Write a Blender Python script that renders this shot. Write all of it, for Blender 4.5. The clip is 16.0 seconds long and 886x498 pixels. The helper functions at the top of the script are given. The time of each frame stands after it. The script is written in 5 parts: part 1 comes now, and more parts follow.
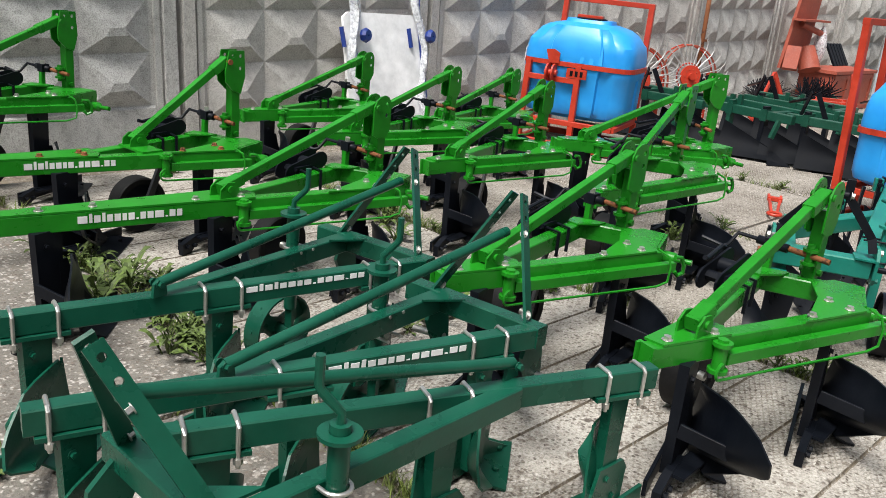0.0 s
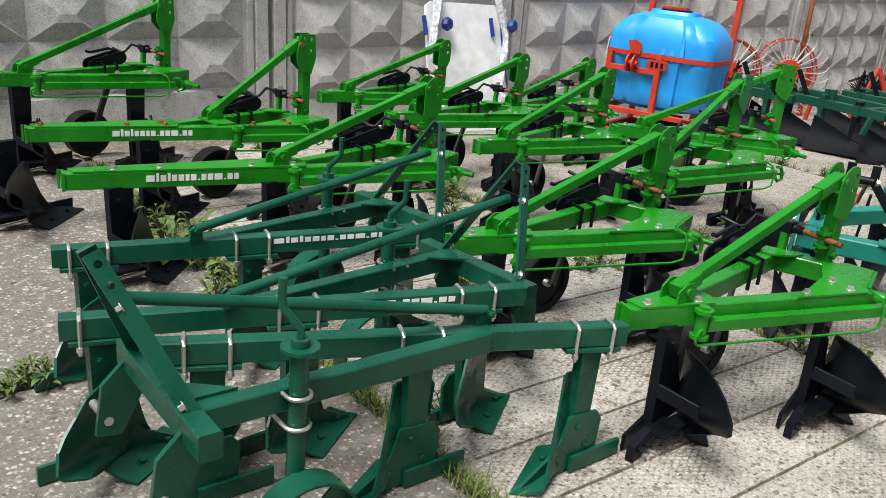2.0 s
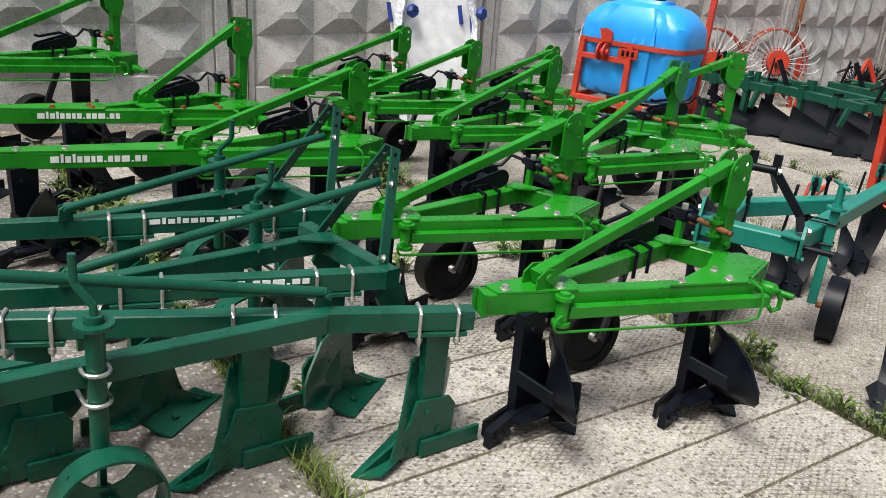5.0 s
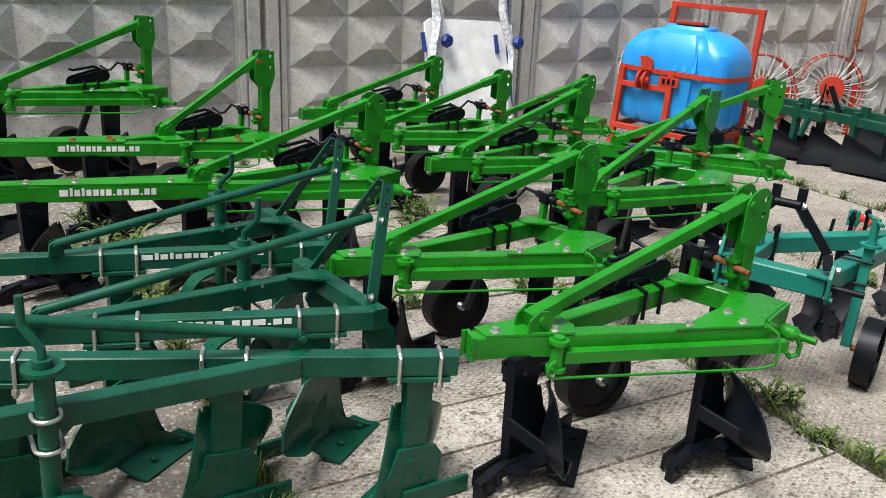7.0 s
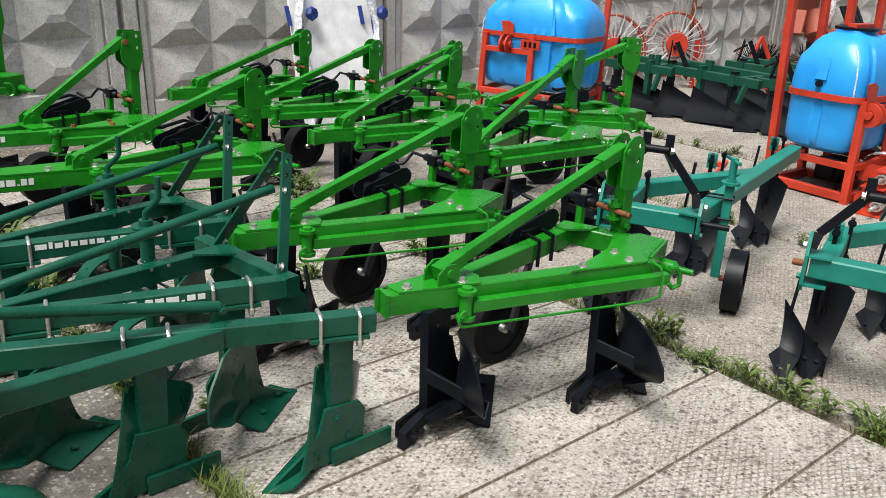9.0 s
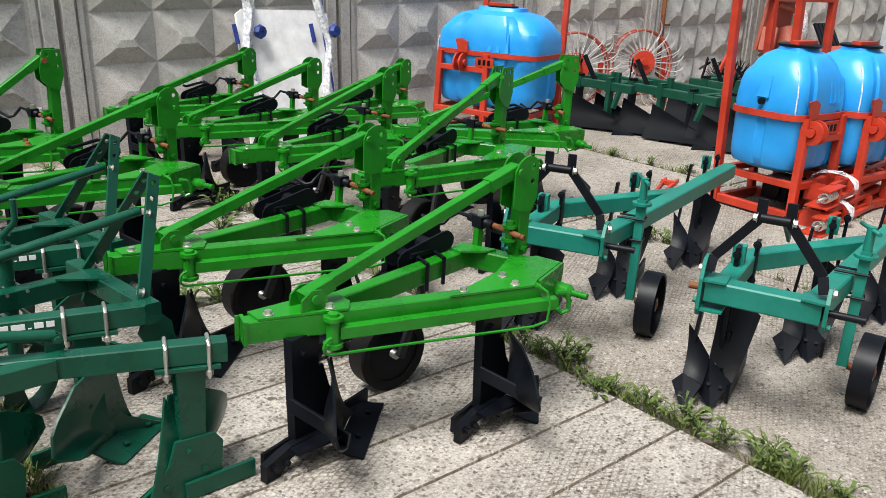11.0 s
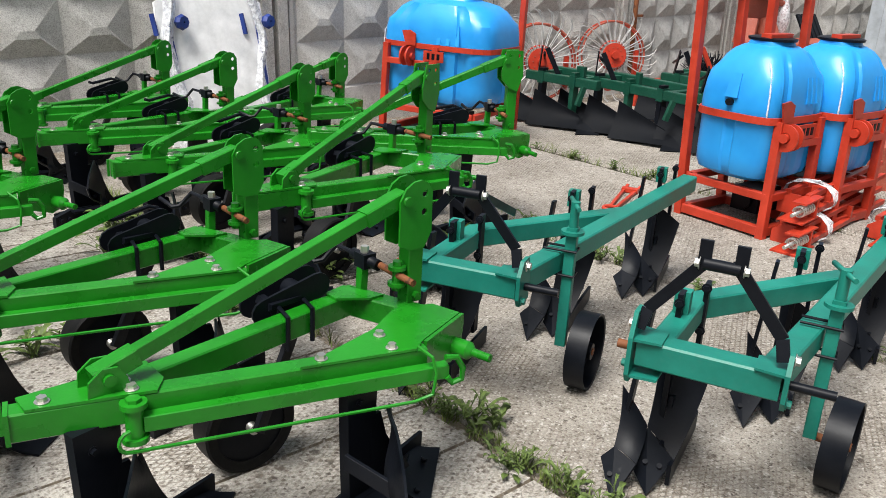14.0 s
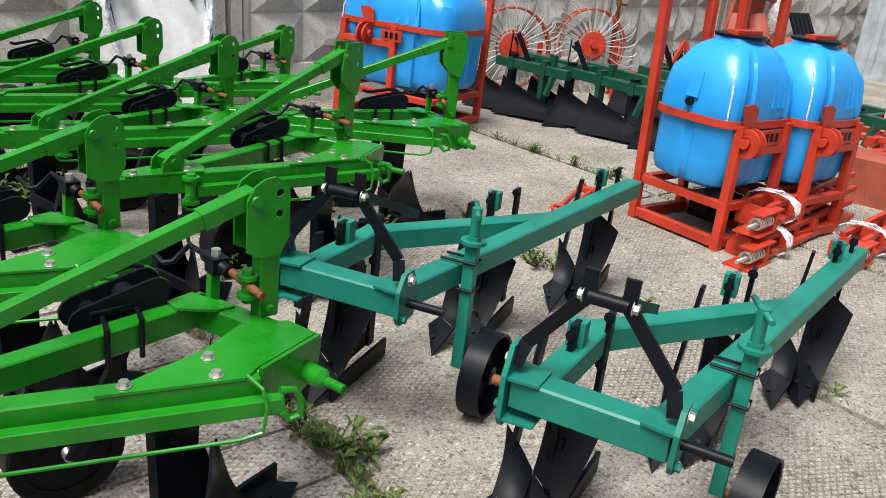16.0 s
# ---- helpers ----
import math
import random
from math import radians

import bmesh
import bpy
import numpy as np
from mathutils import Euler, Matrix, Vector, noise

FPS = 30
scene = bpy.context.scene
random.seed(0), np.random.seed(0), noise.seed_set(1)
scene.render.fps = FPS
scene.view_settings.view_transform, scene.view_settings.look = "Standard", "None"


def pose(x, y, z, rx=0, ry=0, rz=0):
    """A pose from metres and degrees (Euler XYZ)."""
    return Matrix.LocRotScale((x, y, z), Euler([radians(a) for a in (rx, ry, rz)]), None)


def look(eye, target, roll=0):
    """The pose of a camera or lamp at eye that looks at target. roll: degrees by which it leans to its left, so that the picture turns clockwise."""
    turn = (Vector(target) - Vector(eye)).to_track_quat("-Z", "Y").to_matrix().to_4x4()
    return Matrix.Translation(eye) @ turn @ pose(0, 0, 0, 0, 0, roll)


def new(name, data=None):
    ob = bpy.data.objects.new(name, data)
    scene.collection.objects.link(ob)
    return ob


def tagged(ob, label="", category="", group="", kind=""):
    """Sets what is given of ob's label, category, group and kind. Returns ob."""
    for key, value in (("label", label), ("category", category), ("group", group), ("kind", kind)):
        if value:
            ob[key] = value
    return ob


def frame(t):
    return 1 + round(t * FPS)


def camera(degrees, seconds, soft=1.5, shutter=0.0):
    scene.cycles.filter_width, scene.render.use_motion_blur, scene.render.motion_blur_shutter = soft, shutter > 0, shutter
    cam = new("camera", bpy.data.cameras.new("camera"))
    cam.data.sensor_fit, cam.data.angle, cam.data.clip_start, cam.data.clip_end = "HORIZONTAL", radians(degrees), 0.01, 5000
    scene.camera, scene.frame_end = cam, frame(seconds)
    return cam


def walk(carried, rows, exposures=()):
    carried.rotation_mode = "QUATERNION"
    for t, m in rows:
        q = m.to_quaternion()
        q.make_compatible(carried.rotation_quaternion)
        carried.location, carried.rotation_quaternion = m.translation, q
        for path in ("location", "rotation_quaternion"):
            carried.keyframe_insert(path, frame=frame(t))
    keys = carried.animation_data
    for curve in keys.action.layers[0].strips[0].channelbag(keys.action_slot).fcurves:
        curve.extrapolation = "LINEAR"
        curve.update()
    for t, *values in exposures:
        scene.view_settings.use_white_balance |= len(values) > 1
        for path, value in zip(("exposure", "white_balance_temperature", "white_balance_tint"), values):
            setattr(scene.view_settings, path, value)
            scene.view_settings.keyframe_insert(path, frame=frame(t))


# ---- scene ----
cam = camera(55.5, 16.0, 0.65)
METRES, EYE, TILT, LEAN, TURN = 4.0, 1.60, 1.093, -2.993, 0.0
ROWS = [
    (0.0, 0.0, 0.0, 0.0, 0.89, -19.59, -2.5),
    (0.5, 0.0301, -0.0123, 0.0027, 0.55, -18.32, -1.97),
    (1.0, 0.0739, -0.0297, 0.0003, 4.38, -18.2, -1.91),
    (1.5, 0.0923, -0.0464, -0.0006, 7.52, -19.45, -1.92),
    (2.0, 0.1018, -0.0659, -0.0009, 9.02, -20.28, -2.31),
    (2.5, 0.1157, -0.1019, -0.0032, 9.76, -21.05, -3.06),
    (3.0, 0.1359, -0.1124, -0.0026, 10.01, -21.58, -3.3),
    (3.5, 0.1737, -0.1155, 0.0026, 10.7, -21.5, -3.25),
    (4.0, 0.2169, -0.1067, 0.0035, 12.11, -20.98, -2.86),
    (4.5, 0.2312, -0.0717, -0.0022, 10.51, -21.12, -2.54),
    (7.0, 0.2939, 0.0068, -0.0031, 14.89, -19.22, -1.34),
    (7.5, 0.2722, 0.0015, -0.0029, 12.9, -19.25, -0.87),
    (8.0, 0.2473, -0.008, -0.0083, 8.52, -20.36, 0.13),
    (8.5, 0.2431, -0.0162, -0.0092, 5.1, -21.29, 0.22),
    (9.0, 0.269, -0.0291, -0.0046, 4.96, -20.88, 0.01),
    (9.5, 0.314, -0.0371, -0.004, 5.55, -20.24, 0.01),
    (10.0, 0.3346, -0.0272, -0.0054, 3.69, -19.68, 0.65),
    (12.5, 0.4273, 0.1023, -0.0148, 7.25, -19.84, -0.85),
    (13.0, 0.4283, 0.1455, -0.018, 4.67, -19.71, -0.57),
    (13.5, 0.4323, 0.1669, -0.0204, 2.97, -19.44, -0.26),
    (14.0, 0.4567, 0.1882, -0.0232, 4.22, -20.33, -0.05),
    (14.5, 0.5071, 0.2065, -0.0262, 7.56, -21.56, -2.3),
    (15.0, 0.5335, 0.219, -0.0278, 8.26, -22.11, -3.35),
    (15.5, 0.5387, 0.2571, -0.0328, 7.31, -22.27, -3.26),
    (16.0, 0.5412, 0.2916, -0.0337, 4.86, -21.59, -3.02),
]
walk(cam, [(t, pose(0, 0, EYE, TILT, LEAN, TURN) @ pose(METRES * x, METRES * y, METRES * z, 90 + pitch, roll, yaw)) for t, x, y, z, yaw, pitch, roll in ROWS])

# ---- world and light: a bright overcast sky ----
world = bpy.data.worlds.new("overcast_sky")
scene.world = world
world.use_nodes = True
wn = world.node_tree.nodes
sky = wn.new("ShaderNodeTexSky")
sky.sky_type = "NISHITA"
sky.sun_disc = False
sky.sun_elevation = radians(55)
sky.sun_rotation = radians(200)
sky.dust_density = 4.0
sky.air_density = 1.2
soft_sky = wn.new("ShaderNodeHueSaturation")
soft_sky.inputs["Saturation"].default_value = 0.5
world.node_tree.links.new(sky.outputs[0], soft_sky.inputs["Color"])
world.node_tree.links.new(soft_sky.outputs[0], wn["Background"].inputs[0])
wn["Background"].inputs[1].default_value = 0.132
sun_data = bpy.data.lights.new("sun", "SUN")
sun_data.energy, sun_data.angle, sun_data.color = 5.3, radians(24), (1.0, 0.975, 0.935)
sun = new("sun", sun_data)
sun.matrix_world = look((-5, -7, 18), (0, 0, 0))
scene.view_settings.exposure = 0.0


# ---- materials ----
def nodes_of(name):
    m = bpy.data.materials.new(name)
    m.use_nodes = True
    return m, m.node_tree.nodes, m.node_tree.links, m.node_tree.nodes["Principled BSDF"]


def noise_node(n, l, coord, scale, detail=4.0, rough=0.6):
    t = n.new("ShaderNodeTexNoise")
    t.inputs["Scale"].default_value = scale
    t.inputs["Detail"].default_value = detail
    t.inputs["Roughness"].default_value = rough
    l.new(coord, t.inputs["Vector"])
    return t.outputs["Fac"]


def ramp(n, l, fac, stops):
    r = n.new("ShaderNodeValToRGB")
    e = r.color_ramp.elements
    while len(e) < len(stops):
        e.new(0.5)
    for k, (p, c) in enumerate(stops):
        e[k].position = p
        e[k].color = (*c, 1) if len(c) == 3 else c
    l.new(fac, r.inputs[0])
    return r.outputs[0]


def mix(n, l, fac, a, b, blend="MIX"):
    m = n.new("ShaderNodeMix")
    m.data_type = "RGBA"
    m.blend_type = blend
    for sock, v in ((m.inputs[0], fac), (m.inputs[6], a), (m.inputs[7], b)):
        if isinstance(v, (int, float)):
            sock.default_value = v
        elif isinstance(v, tuple):
            sock.default_value = (*v, 1)
        else:
            l.new(v, sock)
    return m.outputs[2]


def bump(n, l, bsdf, height, strength, dist=0.01):
    b = n.new("ShaderNodeBump")
    b.inputs["Strength"].default_value = strength
    b.inputs["Distance"].default_value = dist
    l.new(height, b.inputs["Height"])
    l.new(b.outputs[0], bsdf.inputs["Normal"])


def coords(n, kind="Object"):
    return n.new("ShaderNodeTexCoord").outputs[kind]


def paint(name, colour, rough=0.35, wear=(0.16, 0.06, 0.03), worn=0.66, dust=0.06, metal=0.0, gloss=0.4):
    """Brushed or sprayed paint over steel: slight mottling, dust film, and chips."""
    m, n, l, b = nodes_of(name)
    c = coords(n)
    big = noise_node(n, l, c, 5.0, 5)
    fine = noise_node(n, l, c, 60.0, 3)
    dark = tuple(v * 0.72 for v in colour)
    light = tuple(min(1, v * 1.18 + 0.004) for v in colour)
    col = mix(n, l, ramp(n, l, big, [(0.3, (0, 0, 0)), (0.7, (1, 1, 1))]), dark, light)
    col = mix(n, l, ramp(n, l, fine, [(0.5, (0, 0, 0)), (0.9, (dust, dust, dust))]), col, (0.45, 0.43, 0.38))
    chips = noise_node(n, l, c, 22.0, 8, 0.75)
    chip = ramp(n, l, chips, [(worn, (0, 0, 0)), (worn + 0.03, (1, 1, 1))])
    col = mix(n, l, chip, col, wear)
    l.new(col, b.inputs["Base Color"])
    l.new(ramp(n, l, big, [(0.2, (rough - 0.08,) * 3), (0.8, (rough + 0.14,) * 3)]), b.inputs["Roughness"])
    b.inputs["Metallic"].default_value = metal
    b.inputs["Specular IOR Level"].default_value = gloss
    bump(n, l, b, fine, 0.12, 0.004)
    return m


GREEN = paint("bright_green_paint", (0.009, 0.20, 0.008), 0.26, (0.010, 0.10, 0.008), 0.72, 0.012)
DARK = paint("dark_green_paint", (0.0025, 0.070, 0.040), 0.27, (0.11, 0.05, 0.022), 0.685, 0.008, 0.0, 0.34)
TEAL = paint("teal_green_paint", (0.008, 0.18, 0.135), 0.40, (0.02, 0.09, 0.07), 0.70, 0.025, 0.0, 0.3)
DEEP = paint("deep_green_paint", (0.003, 0.06, 0.035), 0.36, (0.01, 0.05, 0.03), 0.71)
BLACK = paint("black_paint", (0.0024, 0.0038, 0.0072), 0.40, (0.035, 0.036, 0.04), 0.70, 0.005, 0.0, 0.17)
MATTE = paint("dull_black_paint", (0.0022, 0.0032, 0.0055), 0.62, (0.03, 0.03, 0.032), 0.71, 0.003, 0.0, 0.1)
RED = paint("orange_red_paint", (0.45, 0.036, 0.014), 0.38, (0.25, 0.03, 0.015), 0.71, 0.05)
OLDRED = paint("faded_brick_red_paint", (0.33, 0.07, 0.04), 0.6, (0.16, 0.05, 0.03), 0.64, 0.2)
RUST = paint("rusty_steel", (0.22, 0.075, 0.025), 0.75, (0.08, 0.03, 0.015), 0.55)
ZINC = paint("zinc_plated_steel", (0.62, 0.61, 0.57), 0.32, (0.4, 0.33, 0.2), 0.68, 0.1, 0.85)
RUBBER = paint("black_rubber", (0.004, 0.004, 0.0045), 0.55, (0.02, 0.02, 0.02), 0.72, 0.02, 0.0, 0.2)
WHITEP = paint("white_lacquered_panel", (0.88, 0.89, 0.89), 0.35, (0.7, 0.7, 0.68), 0.72, 0.0)
NAVY = paint("navy_blue_plastic", (0.015, 0.04, 0.22), 0.35, (0.01, 0.03, 0.15), 0.74)
TINE = paint("bare_spring_steel", (0.48, 0.48, 0.47), 0.4, (0.5, 0.42, 0.32), 0.70, 0.0, 0.3)
LETTER = paint("white_lettering", (0.75, 0.76, 0.74), 0.5, (0.5, 0.5, 0.48), 0.70, 0.0)
PALE = paint("galvanised_sheet", (0.42, 0.46, 0.50), 0.45, (0.35, 0.37, 0.38), 0.66, 0.2, 0.3)
YELLOW = paint("yellow_card", (0.75, 0.5, 0.03), 0.6, (0.6, 0.4, 0.03), 0.75)


def tank_plastic():
    m, n, l, b = nodes_of("blue_moulded_plastic")
    c = coords(n)
    big = noise_node(n, l, c, 3.0, 3)
    col = ramp(n, l, big, [(0.3, (0.012, 0.25, 0.66)), (0.7, (0.026, 0.34, 0.80))])
    l.new(col, b.inputs["Base Color"])
    b.inputs["Roughness"].default_value = 0.36
    b.inputs["Subsurface Weight"].default_value = 0.0
    bump(n, l, b, noise_node(n, l, c, 25, 2), 0.06, 0.01)
    return m


def concrete(name, a, bcol, stain, scale=1.0, speck=True, tread=False):
    """Weathered concrete with exposed aggregate, blotches and cracks of dirt."""
    m, n, l, b = nodes_of(name)
    c = coords(n)
    big = noise_node(n, l, c, 0.9 * scale, 6, 0.65)
    mid = noise_node(n, l, c, 7.0 * scale, 6, 0.7)
    fine = noise_node(n, l, c, 90.0 * scale, 3, 0.7)
    col = mix(n, l, ramp(n, l, big, [(0.32, (0, 0, 0)), (0.68, (1, 1, 1))]), a, bcol)
    col = mix(n, l, ramp(n, l, mid, [(0.50, (0, 0, 0)), (0.74, (0.75,) * 3)]), col, stain)
    if speck:
        # exposed aggregate: irregular stones of two sizes, thick in worn patches
        warp = n.new("ShaderNodeTexNoise")
        warp.inputs["Scale"].default_value = 45.0 * scale
        l.new(c, warp.inputs["Vector"])
        bent = mix(n, l, 0.022, c, warp.outputs["Color"], "ADD")
        for size, lo, hi, seed in ((26.0, 0.47, 0.60, 9.0), (58.0, 0.36, 0.52, 23.0)):
            v = n.new("ShaderNodeTexVoronoi")
            v.inputs["Scale"].default_value = size * scale
            l.new(bent, v.inputs["Vector"])
            grey = n.new("ShaderNodeSeparateColor")
            l.new(v.outputs["Color"], grey.inputs[0])
            pebble = ramp(n, l, grey.outputs[0], [(0.0, (0.075, 0.06, 0.05)), (0.35, (0.17, 0.14, 0.115)), (0.6, (0.30, 0.27, 0.23)), (0.9, (0.56, 0.53, 0.49))])
            edge = ramp(n, l, v.outputs["Distance"], [(0.30, (1.0,) * 3), (0.55, (0, 0, 0))])
            where = ramp(n, l, noise_node(n, l, c, seed * scale, 4), [(lo, (0, 0, 0)), (hi, (0.9,) * 3)])
            col = mix(n, l, mix(n, l, 1.0, edge, where, "MULTIPLY"), col, pebble)
    col = mix(n, l, ramp(n, l, fine, [(0.36, (0.5,) * 3), (0.56, (0, 0, 0))]), col, (0.09, 0.08, 0.07))
    l.new(col, b.inputs["Base Color"])
    b.inputs["Roughness"].default_value = 0.9
    b.inputs["Specular IOR Level"].default_value = 0.25
    height = mix(n, l, 0.4, mid, fine)
    if tread:
        # a worn lattice of crossing ridges, cast into the slab
        lines = []
        for turn in (28, -28):
            mp = n.new("ShaderNodeMapping")
            mp.inputs["Rotation"].default_value = (0, 0, radians(turn))
            l.new(c, mp.inputs["Vector"])
            wv = n.new("ShaderNodeTexWave")
            wv.bands_direction = "Y"
            wv.inputs["Scale"].default_value = 14.0
            wv.inputs["Distortion"].default_value = 1.8
            wv.inputs["Detail"].default_value = 2.0
            wv.inputs["Detail Scale"].default_value = 6.0
            l.new(mp.outputs[0], wv.inputs["Vector"])
            lines.append(ramp(n, l, wv.outputs["Fac"], [(0.06, (0, 0, 0)), (0.22, (1, 1, 1))]))
        net = mix(n, l, 1.0, lines[0], lines[1], "MULTIPLY")
        worn = ramp(n, l, noise_node(n, l, c, 1.7, 4), [(0.42, (0.1,) * 3), (0.62, (0.8,) * 3)])
        net = mix(n, l, worn, (1, 1, 1), net)
        col = mix(n, l, 1.0, col, mix(n, l, net, (0.62, 0.58, 0.53), (1, 1, 1)), "MULTIPLY")
        l.new(col, b.inputs["Base Color"])
        height = mix(n, l, 0.55, height, net)
    bump(n, l, b, height, 0.9, 0.016)
    return m


BLUE = tank_plastic()
SLAB = concrete("worn_road_slab_concrete", (0.375, 0.352, 0.312), (0.53, 0.505, 0.455), (0.235, 0.208, 0.175), 1.0, True, True)
SMOOTH = concrete("smooth_cast_concrete", (0.155, 0.144, 0.126), (0.215, 0.203, 0.18), (0.095, 0.084, 0.07))
PLAIN_SLAB = concrete("grey_ribbed_slab_concrete", (0.31, 0.285, 0.245), (0.40, 0.37, 0.325), (0.21, 0.185, 0.155), 1.3, True, True)
SOIL = concrete("sandy_soil", (0.17, 0.14, 0.10), (0.24, 0.20, 0.15), (0.10, 0.08, 0.06))
FENCE = concrete("grey_fence_concrete", (0.52, 0.505, 0.475), (0.70, 0.685, 0.65), (0.31, 0.295, 0.27), 1.4, False)
FENCE_OLD = concrete("patchy_light_fence_concrete", (0.44, 0.445, 0.43), (0.65, 0.645, 0.62), (0.21, 0.205, 0.195), 1.4, False)


def plain(name, colour, rough=0.6, var=0.25, scale=9.0):
    m, n, l, b = nodes_of(name)
    info = n.new("ShaderNodeNewGeometry").outputs["Random Per Island"]
    dark = tuple(v * (1 - var) for v in colour)
    light = tuple(v * (1 + var) for v in colour)
    col = mix(n, l, info, dark, light)
    l.new(col, b.inputs["Base Color"])
    b.inputs["Roughness"].default_value = rough
    return m


GRASS = plain("grass_blades", (0.10, 0.135, 0.022), 0.7, 0.5)
WEED = plain("weed_leaves", (0.075, 0.115, 0.022), 0.65, 0.45)


def film_plastic():
    m, n, l, b = nodes_of("clear_wrapping_film")
    b.inputs["Base Color"].default_value = (0.85, 0.87, 0.9, 1)
    b.inputs["Roughness"].default_value = 0.22
    c = coords(n)
    w = noise_node(n, l, c, 30, 5)
    l.new(ramp(n, l, w, [(0.35, (0.25,) * 3), (0.65, (0.8,) * 3)]), b.inputs["Alpha"])
    bump(n, l, b, w, 0.8, 0.02)
    return m


FILM = film_plastic()


# ---- mesh helpers ----
def frame_of(p, q, up=(0, 0, 1)):
    p, q = Vector(p), Vector(q)
    x = (q - p).normalized()
    u = Vector(up)
    if abs(x.dot(u)) > 0.98:
        u = Vector((1, 0, 0))
    y = u.cross(x).normalized()
    z = x.cross(y)
    return x, y, z


def hexa(bm, corners):
    vs = [bm.verts.new(c) for c in corners]
    for f in ((3, 2, 1, 0), (4, 5, 6, 7), (0, 1, 5, 4), (1, 2, 6, 5), (2, 3, 7, 6), (3, 0, 4, 7)):
        bm.faces.new([vs[k] for k in f])
    return vs


def beam(bm, p, q, w, h, up=(0, 0, 1), w2=None, h2=None):
    """A square bar from p to q, w wide and h high, with chamfered long edges."""
    p, q = Vector(p), Vector(q)
    x, y, z = frame_of(p, q, up)
    w2, h2 = w2 or w, h2 or h
    rings = []
    for c, ww, hh in ((p, w, h), (q, w2, h2)):
        k = min(ww, hh) * 0.07
        a, b = ww / 2, hh / 2
        ring = [(-a + k, -b), (a - k, -b), (a, -b + k), (a, b - k), (a - k, b), (-a + k, b), (-a, b - k), (-a, -b + k)]
        rings.append([bm.verts.new(c + y * u + z * v) for u, v in ring])
    r0, r1 = rings
    n = len(r0)
    for i in range(n):
        bm.faces.new((r0[i], r0[(i + 1) % n], r1[(i + 1) % n], r1[i]))
    bm.faces.new(r0[::-1])
    bm.faces.new(r1)


def box(bm, c, s, rz=0.0):
    m = pose(*c, 0, 0, rz)
    a, b, h = s[0] / 2, s[1] / 2, s[2] / 2
    hexa(bm, [m @ Vector(v) for v in ((-a, -b, -h), (a, -b, -h), (a, b, -h), (-a, b, -h), (-a, -b, h), (a, -b, h), (a, b, h), (-a, b, h))])


def cyl(bm, p, q, r, seg=12, r2=None):
    p, q = Vector(p), Vector(q)
    x, y, z = frame_of(p, q)
    r2 = r if r2 is None else r2
    rings = [[bm.verts.new(c + (y * math.cos(a) + z * math.sin(a)) * rr) for a in [math.tau * k / seg for k in range(seg)]] for c, rr in ((p, r), (q, r2))]
    for i in range(seg):
        f = bm.faces.new((rings[0][i], rings[0][(i + 1) % seg], rings[1][(i + 1) % seg], rings[1][i]))
        f.smooth = seg > 6
    bm.faces.new(rings[0][::-1])
    bm.faces.new(rings[1])


def tube(bm, pts, r, seg=8, closed=False):
    """A round bar along a bent line."""
    pts = [Vector(p) for p in pts]
    n = len(pts)
    rings = []
    side = None
    for i, p in enumerate(pts):
        a = pts[i - 1] if (i or closed) else p
        b = pts[(i + 1) % n] if (i < n - 1 or closed) else p
        x = (b - a).normalized()
        if side is None:
            side = x.orthogonal().normalized()
        side = (side - x * side.dot(x)).normalized()
        o = x.cross(side)
        rings.append([bm.verts.new(p + (side * math.cos(t) + o * math.sin(t)) * r) for t in [math.tau * k / seg for k in range(seg)]])
    for i in range(n if closed else n - 1):
        r0, r1 = rings[i], rings[(i + 1) % n]
        for k in range(seg):
            f = bm.faces.new((r0[k], r0[(k + 1) % seg], r1[(k + 1) % seg], r1[k]))
            f.smooth = True
    if not closed:
        bm.faces.new(rings[0][::-1])
        bm.faces.new(rings[-1])


def arc(c, u, v, r, a0, a1, n):
    c, u, v = Vector(c), Vector(u), Vector(v)
    return [c + (u * math.cos(t) + v * math.sin(t)) * r for t in [radians(a0 + (a1 - a0) * k / n) for k in range(n + 1)]]


def plate(bm, outline, thick, holes=()):
    """A flat plate from a 3D outline, thickened along its normal; holes are (centre, radius)."""
    pts = [Vector(p) for p in outline]
    nrm = Vector((0, 0, 0))
    for i, p in enumerate(pts):
        nrm += p.cross(pts[(i + 1) % len(pts)])
    nrm.normalize()
    loops = [pts]
    for c, r in holes:
        u = nrm.orthogonal().normalized()
        v = nrm.cross(u)
        loops.append(arc(c, u, v, r, 0, 324, 9))
    sides = []
    for off in (nrm * thick / 2, nrm * -thick / 2):
        tmp_edges, vloops = [], []
        for lp in loops:
            vs = [bm.verts.new(p + off) for p in lp]
            vloops.append(vs)
            tmp_edges += [bm.edges.new((vs[i], vs[(i + 1) % len(vs)])) for i in range(len(vs))]
        if holes:
            bmesh.ops.triangle_fill(bm, edges=tmp_edges, use_beauty=True)
        else:
            bm.faces.new(vloops[0])
        sides.append(vloops)
    for la, lb in zip(*sides):
        for i in range(len(la)):
            j = (i + 1) % len(la)
            bm.faces.new((la[i], la[j], lb[j], lb[i]))


